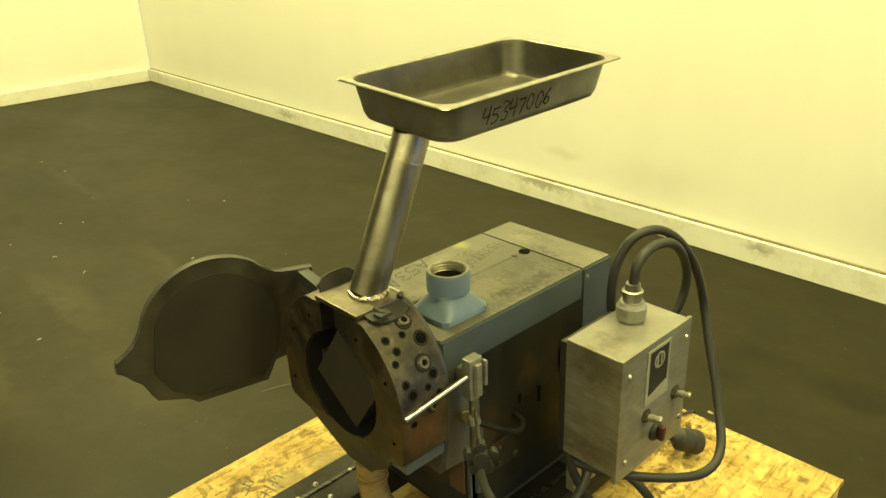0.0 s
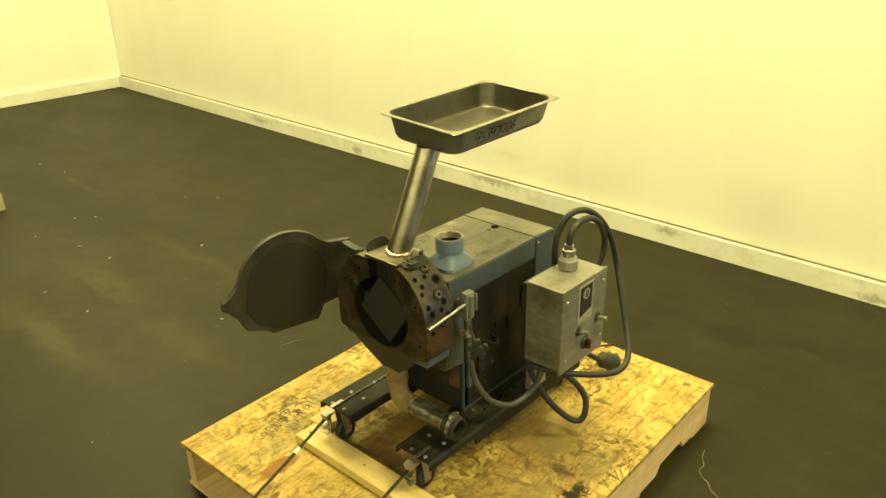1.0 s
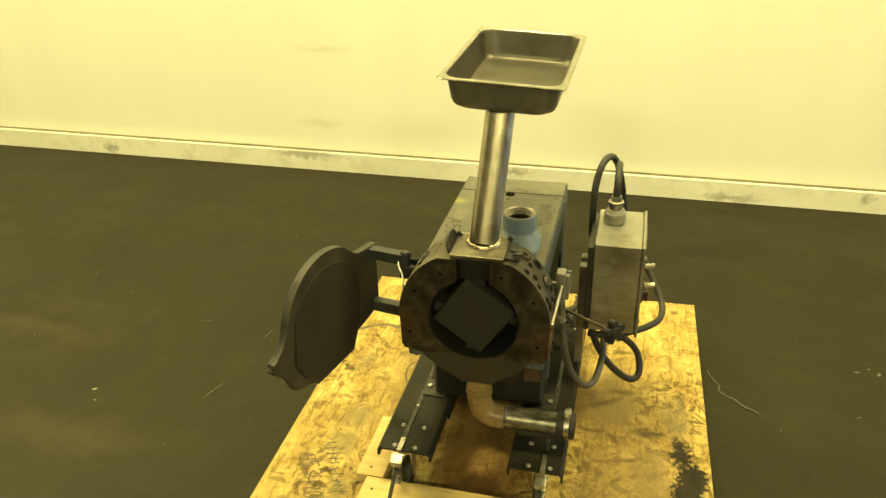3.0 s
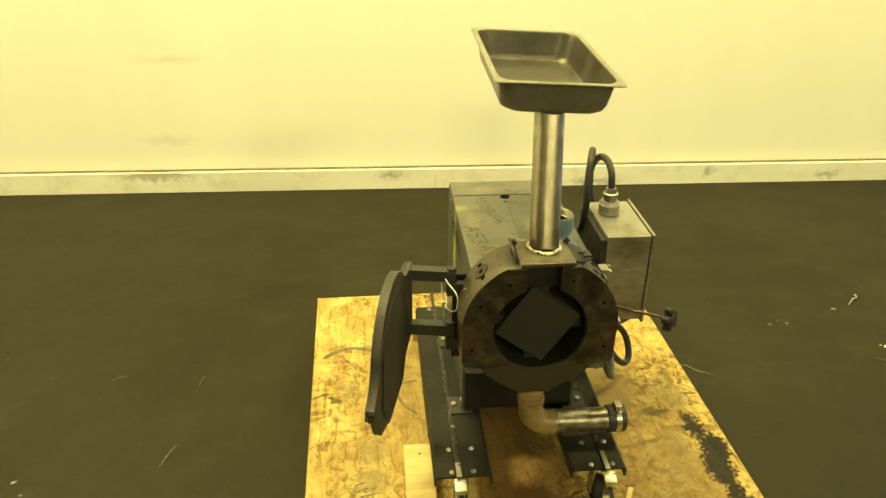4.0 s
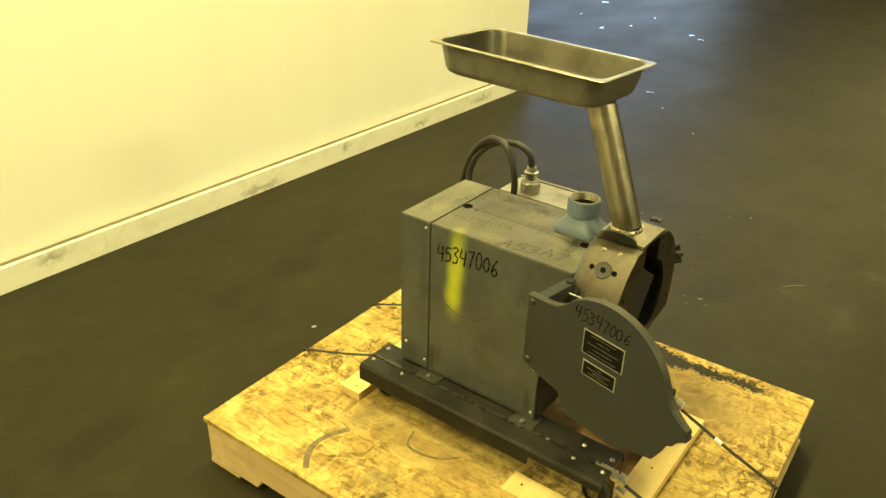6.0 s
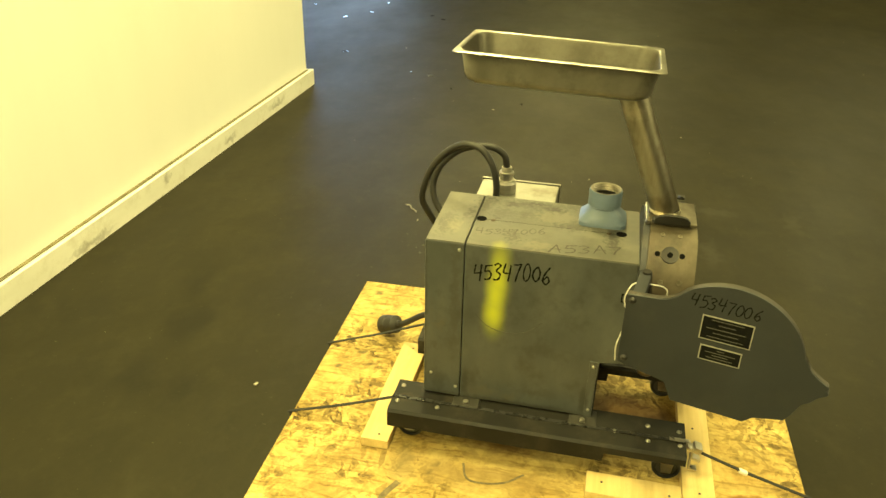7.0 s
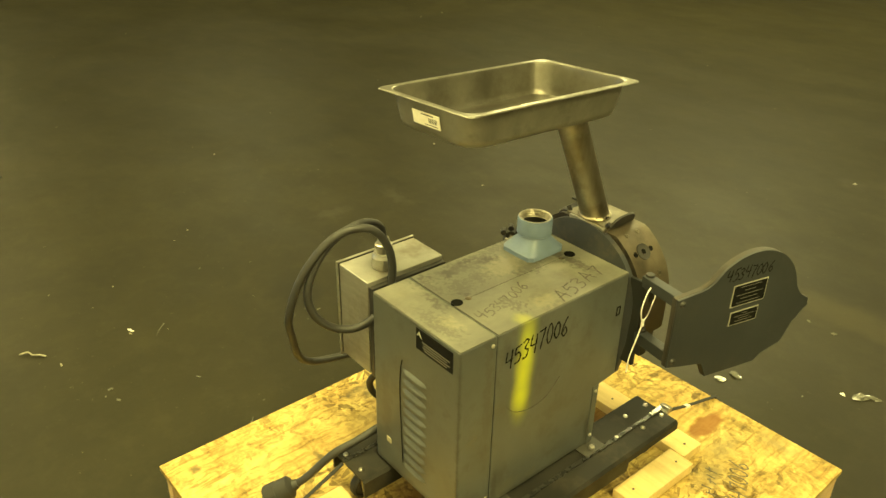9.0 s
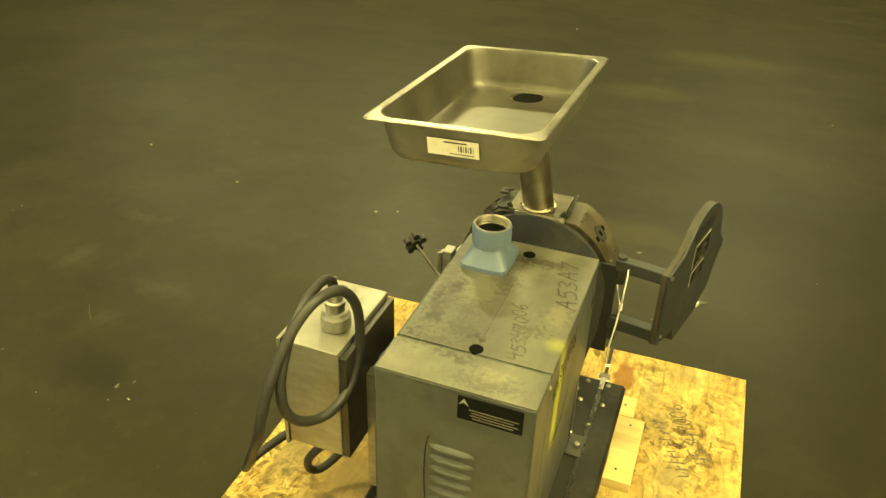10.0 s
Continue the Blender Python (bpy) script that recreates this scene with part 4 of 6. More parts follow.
for i in range(10):
    u = 0.006 + i * 0.024
    h = rnd.uniform(0.024, 0.044)
    lo = rnd.uniform(-0.006, 0.006)
    lean = rnd.uniform(0.002, 0.016)
    plate(bm, [(u, lo), (u + 0.005, lo), (u + 0.005 + lean, lo + h), (u + lean, lo + h)], LINE, 0.0006)
    if i % 2:
        plate(bm, [(u + 0.003, lo + h * 0.5), (u + 0.022, lo + h * 0.6), (u + 0.022, lo + h * 0.6 + 0.005), (u + 0.003, lo + h * 0.5 + 0.005)], LINE, 0.0005)
part("marker_strokes", bm, "inkdeck", pallet, "illegible marker strokes")
for pts, wide in ((((-0.608, 0.302), (-0.568, 0.335), (-0.515, 0.355), (-0.458, 0.345), (-0.399, 0.316)), 0.019), (((-0.283, 0.144), (-0.342, 0.123), (-0.351, 0.072), (-0.334, 0.010), (-0.291, -0.040)), 0.007)):
    bm = bmesh.new()
    sweep(bm, spline([(x, y, PZ + 0.0006) for x, y in pts], 6), 0, flat=(wide, 0.0008))
    part("scuff_mark", bm, "scuff", pallet, "curved grey scuff on the sheet")


def plank(lo, hi, label, m=None):
    bm = bmesh.new()
    box(bm, lo, hi, 0.003)
    ob = part("wooden_cleat", bm, "pine")
    if m is not None:
        ob.matrix_world = m
    return tagged(ob, label, "board", "cleats on the pallet")


def nails(ob, pts):
    for p in pts:
        bm = bmesh.new()
        lathe(bm, (p[0], p[1], p[2] - 0.001), (p[0], p[1], p[2] + 0.0012), [(0, 0), (0, 0.004), (1, 0.0035), (1, 0)], 10)
        part("nail_head", bm, "grille", ob)


c = plank((-0.312, -0.588, PZ), (0.312, -0.497, PZ + 0.034), "pale pine cleat across the pallet in front of the wheels")
nails(c, [(-0.28, -0.545, PZ + 0.034), (0.0, -0.54, PZ + 0.034), (0.285, -0.55, PZ + 0.034)])
c = plank((-0.348, -0.494, PZ), (-0.262, -0.226, PZ + 0.034), "short pale pine cleat beside the base rail")
nails(c, [(-0.31, -0.46, PZ + 0.034), (-0.30, -0.27, PZ + 0.034)])
c = plank((-0.286, 0.375, PZ), (0.235, 0.462, PZ + 0.034), "pale pine cleat across the pallet behind the wheels")
nails(c, [(-0.26, 0.41, PZ + 0.034), (0.2, 0.42, PZ + 0.034)])
bm = bmesh.new()
sweep(bm, [Vector((0.245, -0.56, PZ + 0.004)), Vector((0.31, -0.43, PZ + 0.005))], 0, flat=(0.014, 0.008))
tagged(part("wood_splinter", bm, "pine"), "pale loose wood splinter on the pallet", "splinter")

# ---- the mill ----
mill = root("laboratory_mill", "grey enamelled laboratory mill with an open chamber, strapped on a pallet", "grinding mill")
RAIL_Z = 0.338
# housing
HX, HF, HB, HS, HZ0, HZ1 = 0.167, -0.289, 0.293, 0.180, 0.344, 0.874
XP = Matrix(((0, 0, 1, 0), (1, 0, 0, 0), (0, 1, 0, 0), (0, 0, 0, 1)))   # u along y, v along z, thickness along x
housing = part("housing", plate(bmesh.new(), [(HF, 0.548), (-0.218, 0.548), (-0.218, HZ0), (HS - 0.0008, HZ0), (HS - 0.0008, HZ1 - 0.003), (HF, HZ1 - 0.003)], Matrix.Translation((-HX, 0, 0)) @ XP, HX * 2, 0.004), "grey", mill, "grey enamelled sheet-metal housing")
bm = bmesh.new()
box(bm, (-HX, HS + 0.0008, HZ0), (HX, HB, HZ1 - 0.003), 0.005)
rear = part("rear_cover", bm, "grey", mill, "grey sheet-metal rear cover with louvres")
bm = bmesh.new()
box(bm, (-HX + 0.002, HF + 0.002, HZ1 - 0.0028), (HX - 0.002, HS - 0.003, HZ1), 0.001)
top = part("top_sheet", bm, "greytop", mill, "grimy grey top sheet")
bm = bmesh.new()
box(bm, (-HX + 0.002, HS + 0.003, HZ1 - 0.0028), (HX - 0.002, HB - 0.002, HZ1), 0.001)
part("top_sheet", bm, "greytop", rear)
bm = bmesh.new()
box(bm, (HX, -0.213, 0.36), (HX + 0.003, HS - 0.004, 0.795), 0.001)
part("side_panel", bm, "greydark", housing, "very dark blue-grey side panel")
bm = bmesh.new()
box(bm, (HX, HF + 0.003, 0.797), (HX + 0.003, HS - 0.004, HZ1 - 0.004), 0.001)
part("side_strip", bm, "blueside", housing, "blue-grey upper side strip")
bm = bmesh.new()
box(bm, (HX, HS + 0.004, HZ0 + 0.004), (HX + 0.003, HB - 0.003, HZ1 - 0.004), 0.001)
part("side_panel", bm, "blueside", rear)
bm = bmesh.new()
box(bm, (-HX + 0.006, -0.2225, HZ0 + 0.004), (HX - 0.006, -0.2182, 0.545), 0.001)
part("front_panel", bm, "greydark", housing, "very dark front panel")
bm = bmesh.new()
box(bm, (0.112, -0.2285, 0.440), (0.158, -0.2228, 0.600), 0.001)
part("cover_plate", bm, "rust", housing, "rusty brown cover plate")
# lower edge flange and angle at the front corners
for sx in (-1, 1):
    bm = bmesh.new()
    box(bm, (min(sx * HX, sx * (HX + 0.003)), -0.2175, HZ0), (max(sx * HX, sx * (HX + 0.003)), -0.195, 0.545), 0.001)
    part("corner_strip", bm, "blueside" if sx > 0 else "grey", housing)
# side screws
for at in ((-HX, 0.193, 0.380), (-HX, 0.195, 0.852), (-HX - 0.003, -0.207, 0.372), (-HX - 0.003, -0.207, 0.528), (-HX, 0.27, 0.42)):
    part("screw", bolt(bmesh.new(), at, (-1, 0, 0), 0.0055, 0.004, False), "zinc", housing)
for at in ((HX + 0.003, 0.195, 0.85), (HX + 0.003, 0.195, 0.42)):
    part("screw", bolt(bmesh.new(), at, (1, 0, 0), 0.0055, 0.004, False), "zinc", housing)
bm = bmesh.new()
for lo, hi in (((-0.270, 0.752), (-0.254, 0.756)), ((-0.270, 0.776), (-0.254, 0.780)), ((-0.270, 0.756), (-0.266, 0.776)), ((-0.258, 0.756), (-0.254, 0.776))):
    box(bm, (-HX - 0.0008, lo[0], lo[1]), (-HX + 0.001, hi[0], hi[1]))
part("square_mark", bm, "ink", housing, "black square outline mark")
# holes, seam and screws in the top
for y in (0.163, -0.238):
    bm = bmesh.new()
    lathe(bm, (-0.002, y, HZ1 - 0.003), (-0.002, y, HZ1 + 0.0012), [(0, 0), (0, 0.0150), (1, 0.0150), (1, 0)], 22)
    part("lifting_hole", bm, "hole", top, "dark round hole")
    part("screw", bolt(bmesh.new(), (-0.004, y - 0.035 * (1 if y > 0 else -1), HZ1), (0, 0, 1), 0.008, 0.0025, False), "castrim", top)
bm = bmesh.new()
box(bm, (-0.0032, -0.222, HZ1), (-0.0022, 0.148, HZ1 + 0.0005))
part("seam", bm, "inkfade", top)
part("marker_number", written("45347006", 0.20, 0.034, axes((-0.102, 0.165, HZ1 + 0.001), (0.22, -1, 0), (1, 0.22, 0)), 5, 0.25, 0.10), "inktop", top, "hand-written faded marker number")
part("marker_code", written("A53A7", 0.20, 0.042, axes((-0.158, -0.045, HZ1 + 0.001), (0.17, -1, 0), (1, 0.17, 0)), 6, 0.25, 0.09), "inkfade", top, "hand-written faded marker code")
part("marker_number", written("45347006", 0.216, 0.052, axes((-HX - 0.001, 0.154, 0.768), (0, -1, 0.07), (0, 0.07, 1)), 7, 0.35, 0.085), "ink", housing, "hand-written black marker number")
bm = bmesh.new()
sweep(bm, spline([(-HX - 0.0006, 0.139, 0.646), (-HX - 0.0006, 0.105, 0.615), (-HX - 0.0006, 0.050, 0.600), (-HX - 0.0006, -0.005, 0.612), (-HX - 0.0006, -0.050, 0.652)], 8), 0.0009, 5)
part("scratch", bm, "inkfade", housing, "fine curved scratch")
# foot tabs
for sx in (-1, 1):
    for y0, y1 in ((0.115, 0.195), (-0.235, -0.155)):
        bm = bmesh.new()
        xa, xb = sorted((sx * (HX - 0.03), sx * 0.208))
        box(bm, (xa, y0, RAIL_Z), (xb, y1, RAIL_Z + 0.006), 0.0015)
        ft = part("foot_tab", bm, "footgrey", mill)
        part("bolt", bolt(bmesh.new(), (sx * 0.192, (y0 + y1) / 2, RAIL_Z + 0.006), (0, 0, 1), 0.009, 0.008), "zinc", ft)
for sx, y1 in ((-1, -0.445), (1, -0.43)):
    bm = bmesh.new()
    box(bm, (min(sx * 0.199, sx * 0.213), -0.500, RAIL_Z + 0.0042), (max(sx * 0.199, sx * 0.213), y1, RAIL_Z + 0.0075), 0.001)
    part("flat_hook", bm, "zinc", mill, "bright flat strap hook")
# rear name plate, louvres
bm = bmesh.new()
box(bm, (-0.143, HB, 0.805), (-0.011, HB + 0.0025, 0.863), 0.001)
lab = part("name_plate", bm, "ink", mill, "black and silver maker's plate")
bm = bmesh.new()
plate(bm, [(-0.034, 0.842), (-0.024, 0.858), (-0.014, 0.842), (-0.024, 0.849)], stand(HB + 0.0038), 0.001)
part("emblem", bm, "silver", lab, "plain silver emblem")
rnd = random.Random(3)
for i in range(4):
    bm = bmesh.new()
    z = 0.834 - i * 0.0068
    box(bm, (-0.135 + 0.01 * (i % 2), HB + 0.0026, z - 0.0015), (-0.03 - rnd.uniform(0, 0.02), HB + 0.0032, z + 0.001))
    part("print_bar", bm, "dimprint", lab)
for i in range(11):
    z = 0.715 - i * 0.0305
    bm = bmesh.new()
    n = 10
    prof = [(0.0, 0.001), (0.007, -0.006), (0.008, -0.011), (-0.001, -0.0145)]
    rows = []
    for k in range(n + 1):
        x = 0.048 - 0.1 * k / n
        e = min(1.0, 4.5 * min(k / n, 1 - k / n) + 0.05)
        rows.append([bm.verts.new((x, HB - 0.001 + d * e, z + dz)) for d, dz in prof])
    for a, b in zip(rows, rows[1:]):
        for j in range(3):
            bm.faces.new((a[j], b[j], b[j + 1], a[j + 1]))
    part("louvre", bm, "grey", rear)
bm = bmesh.new()
sweep(bm, spline([(0.046, HB + 0.0006, 0.735), (0.0535, HB + 0.0006, 0.70), (0.056, HB + 0.0006, 0.62), (0.052, HB + 0.0006, 0.52), (0.046, HB + 0.0006, 0.40)], 6), 0, flat=(0.003, 0.0012))
part("scratch", bm, "hole", rear, "dark bowed scratch beside the louvres")
bm = bmesh.new()
box(bm, (0.098, HB, 0.430), (0.118, HB + 0.001, 0.446))
part("sticker", bm, "farwood", rear, "torn pale sticker")

# base rails and castors


def channel(x0, x1, sx):
    """An upside-down channel rail with rolled edges; the outer lip is cut away towards the front."""
    t, lip = 0.006, 0.060
    prof = [(x0, RAIL_Z - lip), (x0, RAIL_Z - 0.008), (x0 + 0.008, RAIL_Z), (x1 - 0.008, RAIL_Z), (x1, RAIL_Z - 0.008), (x1, RAIL_Z - lip), (x1 - t, RAIL_Z - lip), (x1 - t, RAIL_Z - 0.011), (x1 - 0.012, RAIL_Z - t), (x0 + 0.012, RAIL_Z - t), (x0 + t, RAIL_Z - 0.011), (x0 + t, RAIL_Z - lip)]
    bm = bmesh.new()
    rings = []
    for y, cut in ((-0.492, 0.030), (-0.265, 0.030), (-0.262, 0.0), (0.380, 0.0)):
        rings.append([bm.verts.new((x, y, z + (cut if abs(z - (RAIL_Z - lip)) < 1e-6 else 0))) for x, z in prof])
    for a, b in zip(rings, rings[1:]):
        for i in range(len(prof)):
            j = (i + 1) % len(prof)
            bm.faces.new((a[i], a[j], b[j], b[i]))
    bm.faces.new(rings[0])
    bm.faces.new(rings[-1][::-1])
    return bm


for sx in (-1, 1):
    x0, x1 = (-0.274, -0.114) if sx < 0 else (0.106, 0.262)
    rail = part("base_rail", channel(x0, x1, sx), "rail", mill, "dark grey channel-steel base rail")
    for x, y in ((0.225, -0.475), (0.225, -0.385), (0.165, -0.475), (0.160, -0.385), (0.225, 0.360), (0.228, 0.235), (0.15, 0.360), (0.205, -0.29)):
        part("bolt", bolt(bmesh.new(), (sx * x, y, RAIL_Z), (0, 0, 1), 0.0075, 0.005, False), "zinc", rail)
    bm = bmesh.new()
    box(bm, (min(sx * 0.20, sx * 0.212), -0.49, RAIL_Z), (max(sx * 0.20, sx * 0.212), 0.38, RAIL_Z + 0.004), 0.001)
    part("strap_run", bm, "strapshine", rail, "black strap lying along the rail")
    for y in (-0.452, 0.325):
        cx, wr, zc = sx * 0.195, 0.041, PZ + 0.0413
        caster = new("castor")
        caster.parent = mill
        bm = bmesh.new()
        lathe(bm, (cx - 0.014, y, zc), (cx + 0.014, y, zc), [(0, 0.031), (0, wr - 0.004), (0.2, wr), (0.8, wr), (1, wr - 0.004), (1, 0.031)], 28)
        part("tyre", bm, "rubber", caster)
        bm = bmesh.new()
        lathe(bm, (cx - 0.012, y, zc), (cx + 0.012, y, zc), [(0, 0), (0, 0.012), (0.15, 0.014), (0.2, 0.0312), (0.8, 0.0312), (0.85, 0.014), (1, 0.012), (1, 0)], 20)
        part("hub", bm, "hose", caster)
        bm = bmesh.new()
        for dx in (-0.019, 0.016):
            plate(bm, [(y - 0.028, RAIL_Z - 0.012), (y - 0.014, zc - 0.012), (y + 0.014, zc - 0.012), (y + 0.028, RAIL_Z - 0.012)], Matrix.Translation((cx + dx, 0, 0)) @ XP, 0.003)
        box(bm, (cx - 0.03, y - 0.035, RAIL_Z - 0.0115), (cx + 0.03, y + 0.035, RAIL_Z - 0.0065))
        cyl(bm, (cx - 0.022, y, zc), (cx + 0.022, y, zc), 0.005, 8)
        part("fork", bm, "zinc", caster)

# blue filler spout on the top sheet
spout = new("filler_spout")
spout.parent = mill
SX, SY = 0.081, -0.181
bm = bmesh.new()
rings = []
N = 32
for z, half_x, half_y, roundness in ((HZ1, 0.058, 0.068, 0.12), (HZ1 + 0.012, 0.058, 0.068, 0.12), (HZ1 + 0.026, 0.050, 0.056, 0.35), (HZ1 + 0.044, 0.041, 0.043, 0.8), (HZ1 + 0.052, 0.041, 0.041, 1.0)):
    ring = []
    for i in range(N):
        a = 2 * math.pi * (i + 0.5) / N
        ca, sa = math.cos(a), math.sin(a)
        k = 1 / max(abs(ca), abs(sa))
        k = min(k, 1.34) * (1 - roundness) + roundness
        ring.append(bm.verts.new((SX + half_x * ca * k, SY + half_y * sa * k, z)))
    rings.append(ring)
for a, b in zip(rings, rings[1:]):
    for i in range(N):
        bm.faces.new((a[i], a[(i + 1) % N], b[(i + 1) % N], b[i]))
bm.faces.new(rings[0][::-1])
bm.faces.new(rings[-1])
part("spout_base", bm, "blue", spout, "light blue cast pyramid base")
bm = bmesh.new()
lathe(bm, (SX, SY, HZ1 + 0.052), (SX, SY, HZ1 + 0.099), [(0, 0.030), (0, 0.045), (0.05, 0.0475), (0.88, 0.0475), (0.95, 0.0455), (1, 0.0455), (1, 0.0425), (0.05, 0.0425), (0.05, 0.0)], 36)
part("threaded_collar", bm, "blue", spout, "light blue internally threaded collar")
bm = bmesh.new()
lathe(bm, (SX, SY, HZ1 + 0.079), (SX, SY, HZ1 + 0.1005), [(0, 0.0424), (0.9, 0.0424), (1, 0.0440), (1, 0.0405), (0.86, 0.0372), (0.72, 0.0398), (0.56, 0.0372), (0.42, 0.0398), (0.26, 0.0372), (0.12, 0.0398), (0, 0.0372), (0, 0.0424)], 36)
part("inner_thread", bm, "thread", spout, "bare worn metal inner thread")
# black lower wall paints the shade inside the spout
bm = bmesh.new()
lathe(bm, (SX, SY, HZ1 + 0.0565), (SX, SY, HZ1 + 0.059), [(0, 0), (0, 0.0365), (1, 0.0365), (1, 0)], 24)
lathe(bm, (SX, SY, HZ1 + 0.059), (SX, SY, HZ1 + 0.0788), [(0, 0.0368), (0, 0.0422), (1, 0.0422), (1, 0.0368), (0, 0.0368)], 28)
part("bore", bm, "bore", spout)

# grinding chamber
CZ, CR, BR = 0.765, 0.203, 0.122
CF, CB = -0.430, -0.306
s0 = math.degrees(math.asin(0.043 / BR))
t0 = math.degrees(math.asin((0.945 - CZ) / CR))
half = [(0.043, 0.945)] + arc(0, CZ, CR, t0, -8, 18) + [(0.201, 0.668), (0.192, 0.655), (0.130, 0.645)]
inner = arc(0, CZ, BR, -62, 90 - s0, 24)
right = half + inner
left = [(-u, v) for u, v in right][::-1]
chamber = part("grinding_chamber", plate(bmesh.new(), right, stand(CB), CB - CF, 0.003), "cast", mill, "worn brown cast-iron chamber half")
chamber_left = part("grinding_chamber", plate(bmesh.new(), left, stand(CB), CB - CF, 0.003), "cast", mill, "worn brown cast-iron chamber half")
chamber_left.data.materials.append(M["castrim"])
for p in chamber_left.data.polygons:   # scraped tan outer side
    if abs(p.normal.y) < 0.5 and p.center.x * p.normal.x + (p.center.z - CZ) * p.normal.z > 0.08:
        p.material_index = 1
bowl = [(0.130, 0.6445), (0.146, 0.640), (0.134, 0.618), (0.104, 0.588), (0.070, 0.566), (0.047, 0.556), (0.042, 0.540)]
bowl = bowl + [(-u, v) for u, v in bowl][::-1] + arc(0, CZ, BR, 180 + 62, 360 - 62, 14)
chute_bm = plate(bmesh.new(), bowl, stand(CB), CB - CF - 0.006, 0.006)
for v in chute_bm.verts:
    if v.co.z < 0.640:
        v.co.y = -0.370 + (v.co.y + 0.370) * (1 - 0.42 * min(1.0, (0.640 - v.co.z) / 0.090))
part("discharge_chute", chute_bm, "castlow", mill, "dusty grey discharge chute")
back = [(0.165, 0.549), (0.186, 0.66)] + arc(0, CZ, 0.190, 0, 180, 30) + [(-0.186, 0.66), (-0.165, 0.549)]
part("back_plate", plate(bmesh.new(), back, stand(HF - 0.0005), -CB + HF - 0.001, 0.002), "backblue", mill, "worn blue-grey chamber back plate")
for sx in (-1, 1):
    bm = bmesh.new()
    xa, xb = sorted((sx * 0.125, sx * 0.188))
    box(bm, (xa, -0.415, 0.622), (xb, -0.308, 0.652), 0.006)
    part("chute_flange", bm, "blueside", mill, "blue-grey painted flange")
bm = bmesh.new()
lathe(bm, (0, CB - 0.0005, CZ), (0, CB - 0.006, CZ), [(0, 0), (0, BR + 0.004), (1, BR + 0.004), (1, 0)], 40)
part("bore_lining", bm, "bore", mill)
ln = arc(0, CZ, BR - 0.0006, 90 + s0 + 1, 450 - s0 - 1, 40) + arc(0, CZ, BR - 0.003, 450 - s0 - 1, 90 + s0 + 1, 40)
part("bore_sleeve", plate(bmesh.new(), ln, stand(CB - 0.007), 0.112), "bore", mill, "black bore sleeve, oily and darkened as a recess")
# shade of the open slot put into a black block
bm = bmesh.new()
box(bm, (-0.0425, -0.400, 0.872), (0.0425, -0.312, 0.9445), 0.004)
part("inlet_throat", bm, "bore", mill, "inlet throat blackened as a shaded recess")
rot = new("rotor")
rot.parent = mill
bm = bmesh.new()
sq = [(0.118 * math.cos(radians(a)), CZ + 0.118 * math.sin(radians(a))) for a in (100, 12, -82, -170)]
sq = [(u * 0.985 - 0.002, v) for u, v in sq][::-1]
plate(bm, sq, stand(-0.313), 0.096, 0.006)
part("rotor_block", bm, "rotor", rot, "square rotor caked in dust")
for a in (100, 12, -82, -170):
    bm = bmesh.new()
    box(bm, (-0.010, -0.392, 0.062), (0.018, -0.315, 0.116), 0.003, Matrix.Translation((0, 0, CZ)) @ Matrix.Rotation(radians(90 - a + 14), 4, "Y"))
    part("rotor_blade", bm, "rotor", rot)
for u, v in ((-0.158, 0.84), (0.158, 0.84), (-0.175, 0.71), (0.172, 0.705), (0.075, 0.905), (-0.085, 0.90)):
    bm = bmesh.new()
    lathe(bm, (u, CF + 0.002, v), (u, CF - 0.0012, v), [(0, 0), (0, 0.0042), (1, 0.0042), (1, 0)], 10)
    part("tapped_hole", bm, "hole", chamber if u > 0 else chamber_left)


def rim(a, y, r=CR):
    """A point and the outward direction on the chamber's round side; a is degrees from +x."""
    return Vector((r * math.cos(radians(a)), y, CZ + r * math.sin(radians(a)))), Vector((math.cos(radians(a)), 0, math.sin(radians(a))))


# socket screws and holes on the operator's side
for a, y, r in ((54, -0.345, 0.014), (28, -0.350, 0.014), (2, -0.350, 0.012)):
    p, n = rim(a, y)
    bm = bmesh.new()
    lathe(bm, p - n * 0.002, p + n * 0.007, [(0, 0), (0, r), (0.6, r), (1, r * 0.8), (1, r * 0.5), (0.3, r * 0.42), (0.3, 0)], 16)
    screw = part("socket_screw", bm, "clamp", mill, "worn socket-head screw")
    bm = bmesh.new()
    lathe(bm, p - n * 0.003, p + n * 0.0016, [(0, r * 0.98), (0, r * 1.42), (1, r * 1.36), (1, r * 0.98)], 18)
    part("counterbore", bm, "bore", screw, "oily dark counterbore")
    bm = bmesh.new()
    lathe(bm, p + n * 0.001, p + n * 0.0045, [(0, 0), (0, r * 0.47), (1, r * 0.47), (1, 0)], 6)
    part("socket", bm, "hole", screw)
